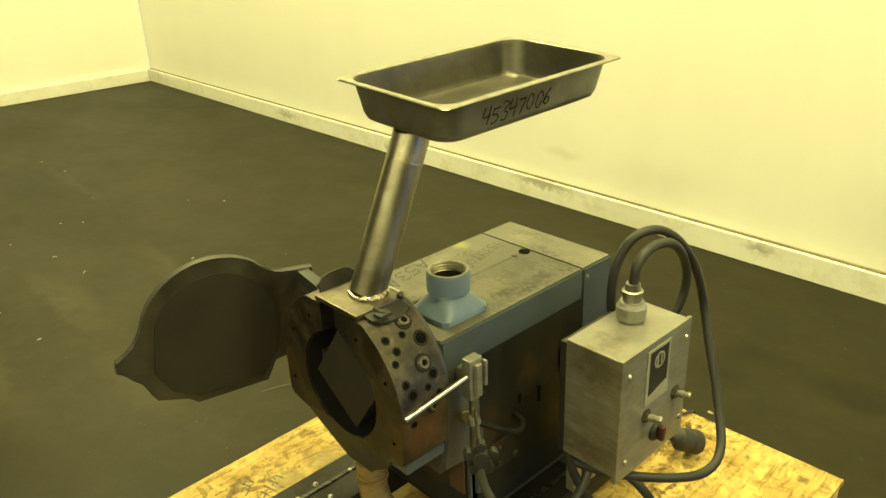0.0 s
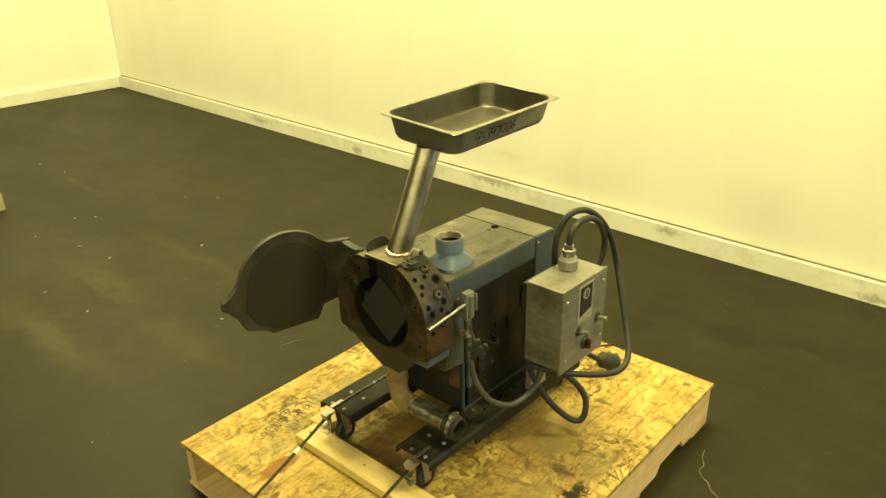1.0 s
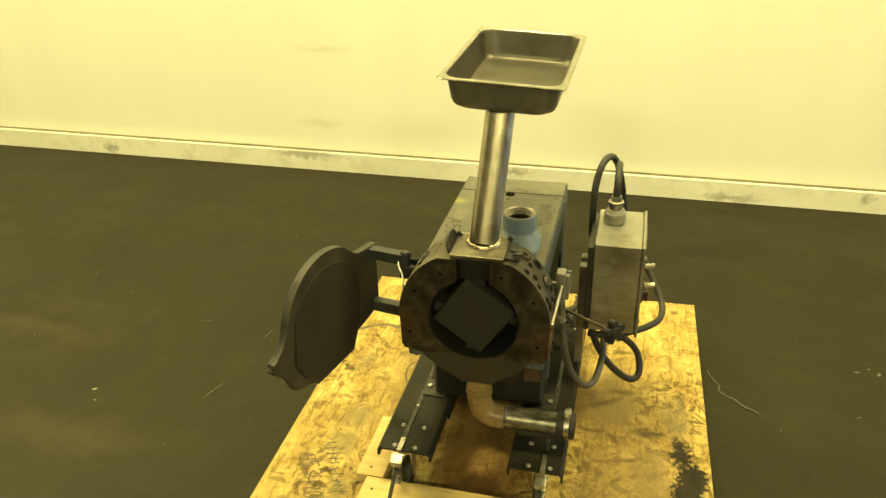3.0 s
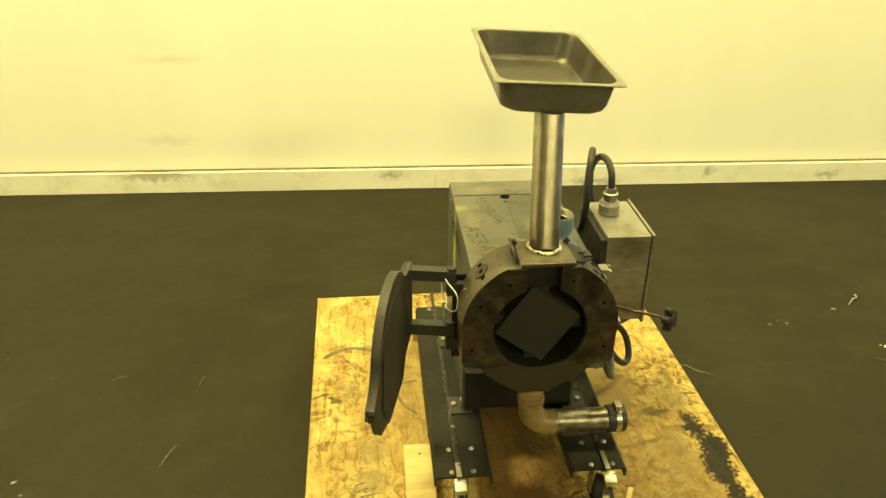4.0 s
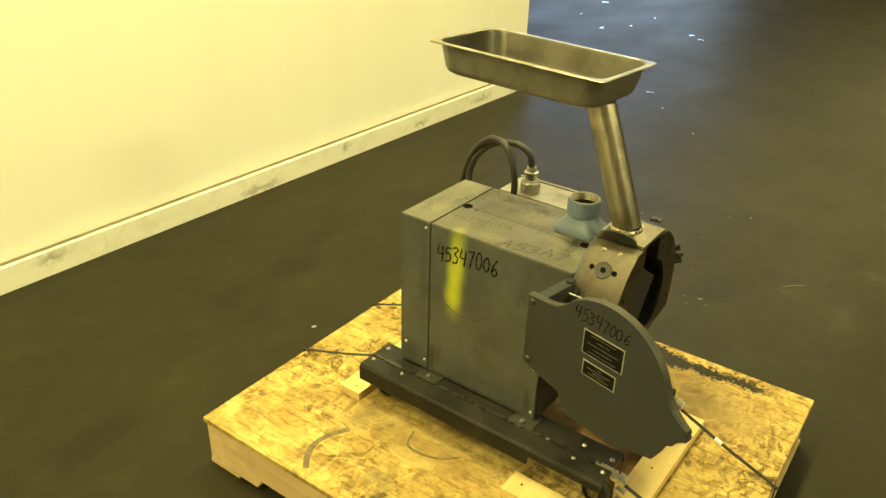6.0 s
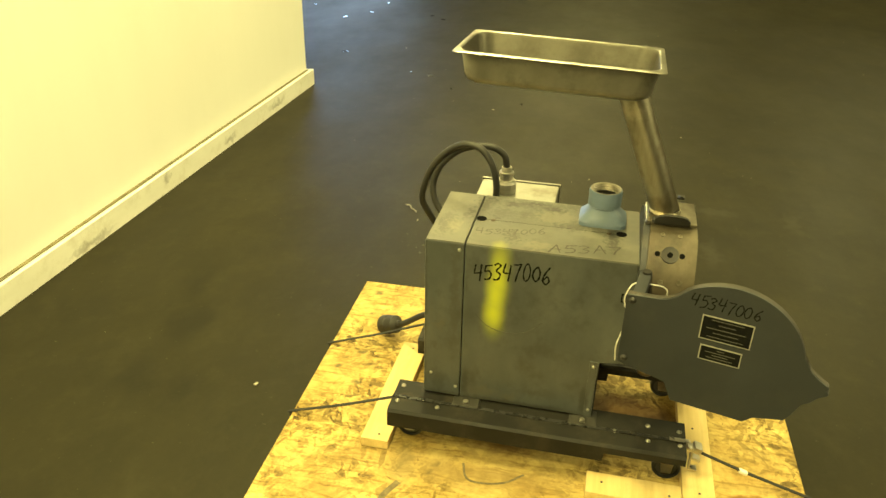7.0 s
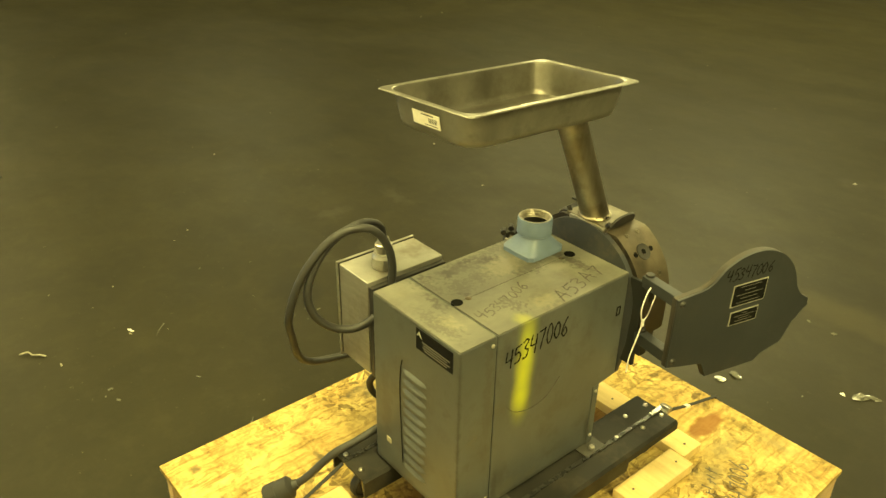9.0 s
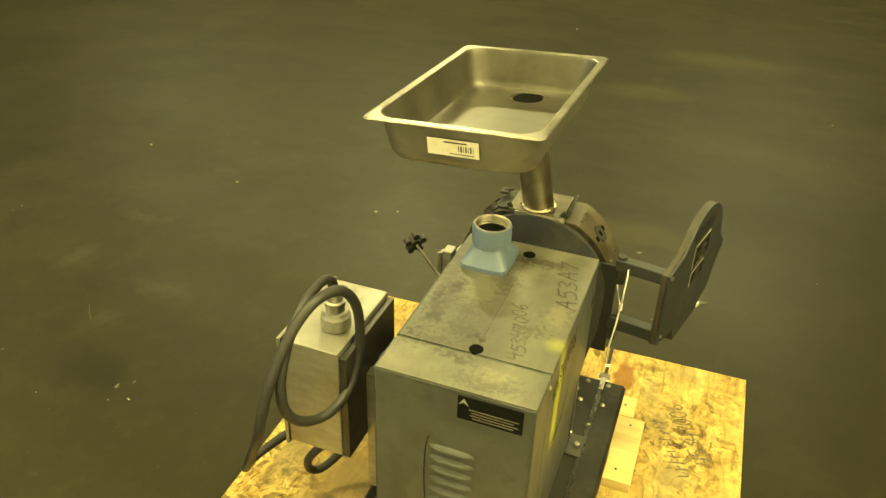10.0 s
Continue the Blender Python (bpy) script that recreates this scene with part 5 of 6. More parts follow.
for a, y, r in ((62, -0.405, 0.006), (48, -0.405, 0.007), (41, -0.330, 0.012), (40, -0.395, 0.007), (34, -0.410, 0.006), (21, -0.405, 0.007), (20, -0.335, 0.009), (14, -0.395, 0.009), (14, -0.355, 0.006), (8, -0.330, 0.006), (-4, -0.400, 0.006), (47, -0.365, 0.006)):
    p, n = rim(a, y)
    bm = bmesh.new()
    lathe(bm, p - n * 0.002, p + n * 0.0016, [(0, 0), (0, r), (1, r * 0.94), (1, 0)], 14)
    hole_part = part("hole", bm, "hole", chamber)
    bm = bmesh.new()
    lathe(bm, p - n * 0.002, p + n * 0.0011, [(0, r * 1.02), (0, r * 1.45), (0.9, r * 1.42), (1, r * 1.3), (1, r * 1.02)], 16)
    part("rim", bm, "bore", hole_part, "oily countersunk rim")
for sx in (-1, 1):
    for x, y in ((0.136, -0.395), (0.153, -0.385), (0.170, -0.395), (0.145, -0.335), (0.168, -0.335)):
        bm = bmesh.new()
        bolt(bm, (sx * x, y, 0.6225), (0, 0, -1), 0.0065, 0.012)
        part("flange_bolt", bm, "castlow", chamber if sx > 0 else chamber_left)
# port and screws on the hinge side
p, n = rim(137, -0.362)
bm = bmesh.new()
lathe(bm, p - n * 0.004, p + n * 0.0065, [(0, 0), (0, 0.024), (0.62, 0.0225), (0.5, 0.019), (0.52, 0.008), (0.1, 0.0076), (0.1, 0)], 22)
port = part("port_plug", bm, "castlow", mill, "round recessed port plug")
bm = bmesh.new()
lathe(bm, p - n * 0.001, p + n * 0.0018, [(0, 0), (0, 0.0075), (1, 0.0075), (1, 0)], 18)
part("port_hole", bm, "hole", port)
for a, y, r in ((137, -0.330, 0.0065), (137, -0.393, 0.0065)):
    p, n = rim(a, y)
    bm = bmesh.new()
    lathe(bm, p - n * 0.002, p + n * 0.0012, [(0, 0), (0, r * 1.2), (1, r * 1.1), (1, r), (0.8, r * 0.95), (0.8, 0)], 14)
    part("hole", bm, "hole", chamber_left)
for a, y, r in ((121, -0.340, 0.007), (121, -0.384, 0.007), (157, -0.392, 0.008), (158, -0.345, 0.008), (175, -0.37, 0.008)):
    p, n = rim(a, y)
    bm = bmesh.new()
    lathe(bm, p - n * 0.002, p + n * 0.002, [(0, 0), (0, r), (1, r * 0.85), (1, r * 0.5), (0.5, r * 0.45), (0.5, 0)], 12)
    part("countersunk_screw", bm, "clamp", chamber_left)

# clamp plate and feed tube on top
bm = bmesh.new()
box(bm, (-0.061, -0.428, 0.9455), (0.079, -0.302, 0.957), 0.003)
clamp = part("clamp_plate", bm, "clampplate", mill, "flat scraped steel clamp plate")
for sx, cx, tilt, reach in ((-1, -0.0625, -70, 0.034), (1, 0.0805, 16, 0.040)):
    bm = bmesh.new()
    flap = [(0, -0.048), (reach * 0.5, -0.046), (reach * 0.85, -0.036), (reach, -0.018), (reach, 0.018), (reach * 0.85, 0.036), (reach * 0.5, 0.046), (0, 0.048)]
    m = Matrix.Translation((cx, -0.362, 0.9535)) @ Matrix.Rotation(radians(0 if sx > 0 else 180), 4, "Z") @ Matrix.Rotation(radians(tilt), 4, "Y")
    plate(bm, flap, m, -0.007, 0.0015)
    part("clamp_wing", bm, "castlow", clamp, "folded dark iron clamp wing")
    bm = bmesh.new()
    cyl(bm, (cx - sx * 0.010, -0.313, 0.950), (cx + sx * 0.002, -0.315, 0.966), 0.0065, 10)
    part("stud", bm, "castlow", clamp)
bm = bmesh.new()
cyl(bm, (0.090, -0.392, 0.966), (0.118, -0.385, 0.958), 0.0045, 10)
box(bm, (0.100, -0.402, 0.955), (0.122, -0.372, 0.962), 0.002)
part("clamp_lever", bm, "castlow", clamp)
bm = bmesh.new()
box(bm, (-0.058, -0.3015, 0.946), (0.060, -0.294, 0.9565), 0.002)
cyl(bm, (-0.066, -0.298, 0.951), (-0.056, -0.298, 0.951), 0.007, 10)
part("edge_bar", bm, "zinc", clamp, "bright steel edge bar")
TB, TT = Vector((0.012, -0.346, 0.957)), Vector((0.0307, -0.2146, 1.2785))
tube = part("feed_tube", lathe(bmesh.new(), TB, TT, [(0, 0.030), (0, 0.0382)] + [(k / 20, 0.0382) for k in range(1, 16)] + [(0.798, 0.0382), (0.8, 0.0382), (0.802, 0.0385), (0.81, 0.0385), (0.812, 0.0382), (0.816, 0.0382), (0.85, 0.0382), (0.92, 0.0382), (1, 0.0382), (1, 0.033), (0.02, 0.033)], 48), "tube", mill, "polished stainless-steel feed tube")
bm = bmesh.new()
m, _ = frame_of(TB, TT)
pts = [m @ Vector((0.0405 * math.cos(2 * math.pi * i / 40), 0.0405 * math.sin(2 * math.pi * i / 40), 0.004 + 0.0015 * math.sin(i * 2.3))) for i in range(41)]
for q in pts:
    q.z = 0.960 + 0.0015 * math.sin(q.x * 900)
sweep(bm, pts, 0.0055, 8)
part("weld_bead", bm, "weld", tube, "shiny weld bead")

# feed tray
tray_m = Matrix.Translation((0.0425, -0.023, 1.371)) @ Matrix.Rotation(radians(-0.5), 4, "Z") @ Matrix.Rotation(radians(2.8), 4, "Y") @ Matrix.Rotation(radians(1.6), 4, "X")
tray_root_inv = tray_m.inverted()


def rounded(w, l, r, z, n=7):
    out = []
    for cx, cy, a0 in ((w / 2 - r, l / 2 - r, 0), (-w / 2 + r, l / 2 - r, 90), (-w / 2 + r, -l / 2 + r, 180), (w / 2 - r, -l / 2 + r, 270)):
        out += [(u, v, z) for u, v in arc(cx, cy, r, a0, a0 + 90, n)]
    full = []
    for i, p in enumerate(out):
        q = out[(i + 1) % len(out)]
        full.append(p)
        if i % (n + 1) == n:   # points along the straight side
            full += [(p[0] + (q[0] - p[0]) * k / 12, p[1] + (q[1] - p[1]) * k / 12, z) for k in range(1, 12)]
    return full


hole = tray_root_inv @ Vector((0.0312, -0.2108, 1.288))
bm = bmesh.new()
W, L, D = 0.325, 0.530, 0.086
loops = []
cnt = len(rounded(W, L, 0.02, 0))


def hole_ring(z, r):
    base = rounded(W, L, 0.02, 0)
    ring = []
    for u, v, _ in base:
        a = math.atan2(v - hole.y, u - hole.x)
        ring.append((hole.x + r * math.cos(a), hole.y + r * math.sin(a), z))
    return ring


loops.append(hole_ring(-D + 0.002, 0.036))
loops.append(rounded(W - 0.090, L - 0.090, 0.040, -D + 0.002))
loops.append(rounded(W - 0.066, L - 0.066, 0.046, -D + 0.008))
loops.append(rounded(W - 0.054, L - 0.054, 0.048, -D + 0.020))
loops.append(rounded(W - 0.036, L - 0.036, 0.046, -0.008))
loops.append(rounded(W - 0.031, L - 0.031, 0.044, -0.001))
loops.append(rounded(W - 0.024, L - 0.024, 0.038, 0.001))
loops.append(rounded(W - 0.004, L - 0.004, 0.016, 0.0))
loops.append(rounded(W, L, 0.014, -0.002))
loops.append(rounded(W - 0.002, L - 0.002, 0.014, -0.004))
loops.append(rounded(W - 0.024, L - 0.024, 0.038, -0.0025))
loops.append(rounded(W - 0.032, L - 0.032, 0.046, -0.009))
loops.append(rounded(W - 0.050, L - 0.050, 0.050, -D + 0.020))
loops.append(rounded(W - 0.062, L - 0.062, 0.048, -D + 0.007))
loops.append(rounded(W - 0.086, L - 0.086, 0.042, -D))
loops.append(hole_ring(-D, 0.036))
vs = [[bm.verts.new(tray_m @ Vector(p)) for p in lp] for lp in loops]
for a, b in zip(vs, vs[1:] + vs[:1]):
    for i in range(cnt):
        j = (i + 1) % cnt
        bm.faces.new((a[i], a[j], b[j], b[i]))
tray = part("feed_tray", bm, "pan", mill, "dull stainless-steel feed tray with rolled rim")
# black disc painted as the dark inside of the tube
bm = bmesh.new()
mouth = tray_m @ Vector((hole.x, hole.y, -D - 0.0030))
lathe(bm, mouth, mouth + tray_m.to_3x3() @ Vector((0, 0, 0.0016)), [(0, 0), (0, 0.0365), (1, 0.0365), (1, 0)], 28)
part("tube_mouth", bm, "hole", tube, "dark mouth of the tube")
# the tube's upper end is cut along the tray's underside
axis = (TT - TB).normalized()
down = tray_m.to_3x3() @ Vector((0, 0, 1))
cut_at = tray_m @ Vector((hole.x, hole.y, -D - 0.0005))
for v in tube.data.vertices:
    if (v.co - TT).dot(axis) > -0.002:
        v.co += axis * ((cut_at - v.co).dot(down) / axis.dot(down))
# shade inside the basin and brightness on the worn rim are in the colours
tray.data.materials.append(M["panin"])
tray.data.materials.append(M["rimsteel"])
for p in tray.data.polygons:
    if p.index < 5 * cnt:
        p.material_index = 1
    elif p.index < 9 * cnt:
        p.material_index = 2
side_m = tray_m @ axes((W / 2 - 0.0215 + 0.0016, -0.155, -0.060), (0, 1, 0), (0.16, 0, 1))
part("marker_number", written("45347006", 0.200, 0.036, side_m, 11), "ink", tray, "hand-written black marker number")
bm = bmesh.new()
lab_m = tray_m @ axes((0.035, L / 2 - 0.0225 + 0.003, -0.056), (-1, 0, 0), (0, 0.17, 1))
plate(bm, [(-0.010, 0), (0.083, 0), (0.083, 0.031), (-0.010, 0.031)], lab_m, 0.0012)
slab = part("paper_label", bm, "paper", mill, "white printed paper label")
for i, (u0, u1, v0, v1) in enumerate(((0.046, 0.0475, 0.010, 0.021), (0.050, 0.0530, 0.010, 0.021), (0.0555, 0.0565, 0.010, 0.021), (0.059, 0.0615, 0.010, 0.021), (0.064, 0.065, 0.010, 0.021), (0.0675, 0.0700, 0.010, 0.021), (0.0725, 0.0735, 0.010, 0.021), (0.020, 0.062, 0.0250, 0.0275), (0.030, 0.074, 0.0040, 0.0055))):
    bm = bmesh.new()
    plate(bm, [(u0, v0), (u1, v0), (u1, v1), (u0, v1)], lab_m @ Matrix.Translation((0, 0, 0.0013)), 0.0004)
    part("print_bar", bm, "inkfade", slab)

# chamber door, swung open
D0, DU = Vector((-0.341, -0.269, 0)), Vector((-0.230, -0.973, 0)).normalized()
door_m = axes(D0, DU, (0, 0, 1))
prof = [(-0.012, 0.680), (0.030, 0.672), (0.112, 0.660), (0.133, 0.607), (0.310, 0.605), (0.330, 0.628), (0.398, 0.643), (0.412, 0.668), (0.424, 0.704), (0.442, 0.712), (0.452, 0.733), (0.472, 0.742), (0.474, 0.752), (0.462, 0.757), (0.472, 0.762), (0.468, 0.770), (0.444, 0.780), (0.428, 0.796), (0.414, 0.812)]
prof += arc(0.232, 0.784, 0.180, 14, 127, 22)
prof += [(0.104, 0.903), (0.084, 0.891), (0.062, 0.888), (-0.012, 0.883)]
door = part("chamber_door", plate(bmesh.new(), prof, door_m, -0.006, 0.002), "door", mill, "dark grey cast chamber door, swung open")
part("door_body", plate(bmesh.new(), prof, door_m @ Matrix.Translation((0, 0, -0.0065)), -0.0145, 0.003), "doorrim", door, "dusty brown-grey inner casting")
bm = bmesh.new()
lin = arc(0.236, 0.779, 0.148, 20, 200, 26) + [(0.100, 0.690), (0.145, 0.628), (0.300, 0.625), (0.360, 0.66), (0.392, 0.72)]
plate(bm, lin, door_m @ Matrix.Translation((0, 0, -0.0212)), -0.0035, 0.0012)
part("door_lining", bm, "doorin", door, "dark dusty inner lining")
for u0, u1, v0, v1, rows in ((0.170, 0.288, 0.813, 0.879, 5), (0.178, 0.275, 0.755, 0.797, 4)):
    bm = bmesh.new()
    plate(bm, [(u0, v0), (u1, v0), (u1, v1), (u0, v1)], door_m, 0.0012)
    pl = part("name_plate", bm, "silver", mill, "black plate with a silver border")
    bm = bmesh.new()
    plate(bm, [(u0 + 0.0028, v0 + 0.0028), (u1 - 0.0028, v0 + 0.0028), (u1 - 0.0028, v1 - 0.0028), (u0 + 0.0028, v1 - 0.0028)], door_m @ Matrix.Translation((0, 0, 0.0013)), 0.0006)
    part("plate_field", bm, "ink", pl)
    for i in range(rows):
        bm = bmesh.new()
        v = v0 + 0.011 + (v1 - v0 - 0.020) * i / (rows - 1)
        cut = (0.018, 0.030, 0.014, 0.040, 0.022)[i]
        plate(bm, [(u0 + cut, v - 0.0009), (u1 - cut, v - 0.0009), (u1 - cut, v + 0.0009), (u0 + cut, v + 0.0009)], door_m @ Matrix.Translation((0, 0, 0.0021)), 0.0004)
        part("print_bar", bm, "dimprint", pl)
part("marker_number", written("45347006", 0.160, 0.034, door_m @ axes((0.136, 0.896, 0.001), (1, 0.0, 0), (0, 1, 0)), 13, 0.35, 0.085), "ink", door, "hand-written black marker number")
for u, v in ((0.004, 0.868), (0.004, 0.697)):
    part("bolt", bolt(bmesh.new(), door_m @ Vector((u, v, 0)), door_m.to_3x3() @ Vector((0, 0, 1)), 0.009, 0.006, False), "castlow", door)
# hinge arms and knuckles
PIV = Vector((-0.218, -0.306, 0))
for z0, z1, name in ((0.848, 0.880, "hinge_arm"), (0.678, 0.712, "hinge_arm")):
    a, b = PIV + Vector((0.012, 0, (z0 + z1) / 2)), Vector((-0.336, -0.284, (z0 + z1) / 2))
    bm = bmesh.new()
    d = (b - a)
    box(bm, (0, -0.015, -(z1 - z0) / 2), (d.length, 0.015, (z1 - z0) / 2), 0.003, axes(a, d, Vector((-d.y, d.x, 0))))
    part(name, bm, "door", door, "dark grey hinge arm")
    bm = bmesh.new()
    cyl(bm, PIV + Vector((0, 0, z0 - 0.03)), PIV + Vector((0, 0, z1 + 0.006)), 0.012, 14)
    part("hinge_pin", bm, "castlow", door)
    bm = bmesh.new()
    box(bm, (-0.232, -0.322, z0 - 0.040), (-0.165, -0.294, z0 - 0.002), 0.004)
    part("hinge_block", bm, "castlow", mill)
bm = bmesh.new()
box(bm, (-0.342, -0.300, 0.680), (-0.328, -0.270, 0.880), 0.003)
part("hinge_post", bm, "door", door)
bm = bmesh.new()
box(bm, (-0.214, -0.301, 0.600), (-0.1705, -0.2905, 0.862), 0.002)
part("hinge_plate", bm, "greydark", mill, "oily dark hinge plate")
# white wire seal round the hinge
bm = bmesh.new()
sweep(bm, spline([(-0.238, -0.286, 0.862), (-0.240, -0.270, 0.848), (-0.239, -0.259, 0.810), (-0.237, -0.267, 0.776), (-0.235, -0.278, 0.757), (-0.232, -0.267, 0.707), (-0.226, -0.256, 0.650), (-0.222, -0.259, 0.600)], 6), 0.0019, 8)
sweep(bm, spline([(-0.238, -0.286, 0.862), (-0.232, -0.326, 0.856), (-0.214, -0.354, 0.842), (-0.207, -0.366, 0.822), (-0.210, -0.352, 0.784), (-0.222, -0.318, 0.762), (-0.235, -0.278, 0.757)], 6), 0.0019, 8)
part("seal_wire", bm, "white", mill, "thin white wire seal loop")
bm = bmesh.new()
cyl(bm, (-0.236, -0.278, 0.748), (-0.235, -0.278, 0.766), 0.005, 10)
part("seal_clip", bm, "white", mill)

# discharge hose and pipe
bm = bmesh.new()
pts = [(0.004, -0.370, 0.545), (0.004, -0.370, 0.500), (0.005, -0.370, 0.462), (0.016, -0.370, 0.430), (0.042, -0.370, 0.414), (0.082, -0.370, 0.411)]
sweep(bm, spline(pts, 6), 0.0345, 24)
dis = part("discharge_elbow", bm, "brown", mill, "stained tan discharge elbow")
for z in (0.538, 0.506, 0.492):
    bm = bmesh.new()
    lathe(bm, (0.004, -0.370, z - 0.005), (0.004, -0.370, z + 0.005), [(0, 0.033), (0, 0.0365), (0.5, 0.038), (1, 0.0365), (1, 0.033)], 24)
    part("hose_band", bm, "brown", dis)
pipe = part("discharge_pipe", lathe(bmesh.new(), (0.076, -0.370, 0.411), (0.252, -0.370, 0.411), [(0, 0.02), (0, 0.0345), (0.04, 0.036), (0.05, 0.0335), (1, 0.0335), (1, 0.029), (0, 0.029)], 32), "pipe", mill, "blotched galvanised discharge pipe")
bm = bmesh.new()
lathe(bm, (0.228, -0.370, 0.411), (0.280, -0.370, 0.411), [(0, 0.033), (0, 0.0375), (0.2, 0.040), (0.3, 0.0385), (0.95, 0.0385), (1, 0.0365), (1, 0.031), (0.15, 0.030), (0.15, 0.0)], 32)
part("rubber_cuff", bm, "rubber", pipe, "black rubber end cuff")
bm = bmesh.new()
lathe(bm, (0.250, -0.370, 0.411), (0.264, -0.370, 0.411), [(0, 0.038), (0, 0.0402), (1, 0.0402), (1, 0.038)], 32)
box(bm, (0.247, -0.384, 0.450), (0.267, -0.356, 0.462), 0.002)
cyl(bm, (0.257, -0.392, 0.456), (0.257, -0.348, 0.456), 0.0045, 8)
part("hose_clamp", bm, "zinc", pipe, "bright worm-drive hose clamp")

# interlock bracket, pull rod and star knob
bm = bmesh.new()
box(bm, (0.196, -0.262, 0.742), (0.222, -0.224, 0.838), 0.004)
box(bm, (0.222, -0.252, 0.752), (0.232, -0.236, 0.828), 0.002)
box(bm, (0.222, -0.230, 0.772), (0.234, -0.222, 0.832), 0.002)
box(bm, (0.166, -0.250, 0.760), (0.198, -0.235, 0.800), 0.002)
lock = part("interlock_switch", bm, "box", mill, "dull metal door interlock switch")
bm = bmesh.new()
cyl(bm, (0.212, -0.243, 0.742), (0.216, -0.245, 0.690), 0.011, 12)
part("cable_gland", bm, "zinc", lock)
bm = bmesh.new()
cyl(bm, (0.205, -0.425, 0.775), (0.212, -0.262, 0.800), 0.006, 12)
part("pull_rod", bm, "zinc", lock, "bright steel rod")
knob = new("star_knob")
knob.parent = mill
KC = Vector((0.361, -0.377, 0.747))
KD = Vector((0.106, -0.097, 0.020)).normalized()
bm = bmesh.new()
cyl(bm, KC - KD * 0.185, KC, 0.0042, 10)
part("knob_rod", bm, "clamp", knob, "grey steel rod")
bm = bmesh.new()
cyl(bm, KC - KD * 0.014, KC + KD * 0.016, 0.016, 14)
m, _ = frame_of(KC, KC + KD)
for i in range(5):
    a = 2 * math.pi * i / 5 + 0.3
    o = m @ Vector((0.024 * math.cos(a), 0.024 * math.sin(a), -0.010))
    cyl(bm, o, o + KD * 0.021, 0.0095, 10)
part("knob_head", bm, "rubber", knob, "black star-shaped knob")
bm = bmesh.new()
lathe(bm, (0.2065, -0.244, 0.700), (0.2165, -0.246, 0.676), [(0, 0.008), (0, 0.015), (1, 0.014), (1, 0.008)], 12)
part("hose_ferrule", bm, "box", lock)
bm = bmesh.new()
pts = [(0.215, -0.245, 0.690), (0.226, -0.252, 0.605), (0.250, -0.245, 0.510), (0.285, -0.205, 0.435), (0.315, -0.130, 0.398), (0.332, -0.040, 0.420), (0.330, 0.015, 0.470), (0.322, 0.030, 0.522)]
sweep(bm, spline(pts, 7), 0.0102, 12)
part("conduit", bm, "hose", mill, "grey flexible conduit")
bm = bmesh.new()
box(bm, (0.1705, -0.205, 0.44), (0.182, -0.185, 0.62), 0.002)
part("strut", bm, "blueside", housing)
for at, r, h, mat, label in (((0.322, 0.030, 0.496), 0.0185, 0.0235, "rubber", "black cable gland nut"), ((0.345, 0.115, 0.490), 0.0205, 0.0295, "rubber", "black cable gland nut"), ((0.300, 0.085, 0.486), 0.0170, 0.0335, "bore", "oily conduit fitting")):
    bm = bmesh.new()
    lathe(bm, at, Vector(at) + Vector((0, 0, h)), [(0, 0), (0, r * 0.72), (0.3, r * 0.78), (0.34, r), (0.8, r), (0.84, r * 0.86), (1, r * 0.86), (1, 0)], 8)
    part("gland_nut", bm, mat, mill, label)
bm = bmesh.new()
lathe(bm, (0.1705, -0.232, 0.668), (0.207, -0.236, 0.676), [(0, 0), (0, 0.012), (0.35, 0.012), (0.4, 0.016), (0.75, 0.016), (0.8, 0.011), (1, 0.010), (1, 0)], 6)
part("elbow_fitting", bm, "brown", mill, "tarnished brass hose fitting")
bm = bmesh.new()
sweep(bm, spline([(0.207, -0.236, 0.676), (0.226, -0.215, 0.660), (0.236, -0.170, 0.628), (0.232, -0.120, 0.600), (0.205, -0.080, 0.590), (0.1705, -0.070, 0.590)], 7), 0.0065, 10)
part("lead", bm, "bore", mill, "oily dark lead")
bm = bmesh.new()
plate(bm, [(-0.150, 0.470), (-0.060, 0.470), (-0.060, 0.520), (-0.090, 0.545), (-0.150, 0.545)], Matrix.Translation((HX + 0.0032, 0, 0)) @ XP, 0.010, 0.002)
bracket = part("bracket", bm, "greydark", mill, "oily dark side bracket")
for y, z in ((-0.135, 0.487), (-0.135, 0.530), (-0.078, 0.487)):
    part("bolt", bolt(bmesh.new(), (HX + 0.0132, y, z), (1, 0, 0), 0.0075, 0.006), "castlow", bracket)
bm = bmesh.new()
sweep(bm, [Vector((HX + 0.0034, 0.108 + 0.014 * math.cos(2 * math.pi * k / 20), 0.668 + 0.040 * math.sin(2 * math.pi * k / 20) + 0.006 * math.cos(2 * math.pi * k / 20))) for k in range(21)], 0, flat=(0.0045, 0.0008))
part("oval_mark", bm, "hole", housing, "black oval mark")
for y, z, w, h in ((0.02, 0.60, 0.005, 0.022), (0.145, 0.645, 0.006, 0.03), (-0.05, 0.62, 0.004, 0.012)):
    bm = bmesh.new()
    box(bm, (HX + 0.003, y - w, z - h), (HX + 0.0038, y + w, z + h))
    part("slot", bm, "hole", housing)

# ---- control box ----
ctl = root("control_box", "brushed aluminium control box with switches, bolted beside the mill", "control box")
BX0, BX1, BY0, BY1, BZ0, BZ1 = 0.284, 0.428, -0.030, 0.230, 0.520, 0.818
bm = bmesh.new()
box(bm, (BX0, BY0, BZ0), (BX1 - 0.006, BY1, BZ1), 0.004)
body = part("box_body", bm, "box", ctl)
bm = bmesh.new()
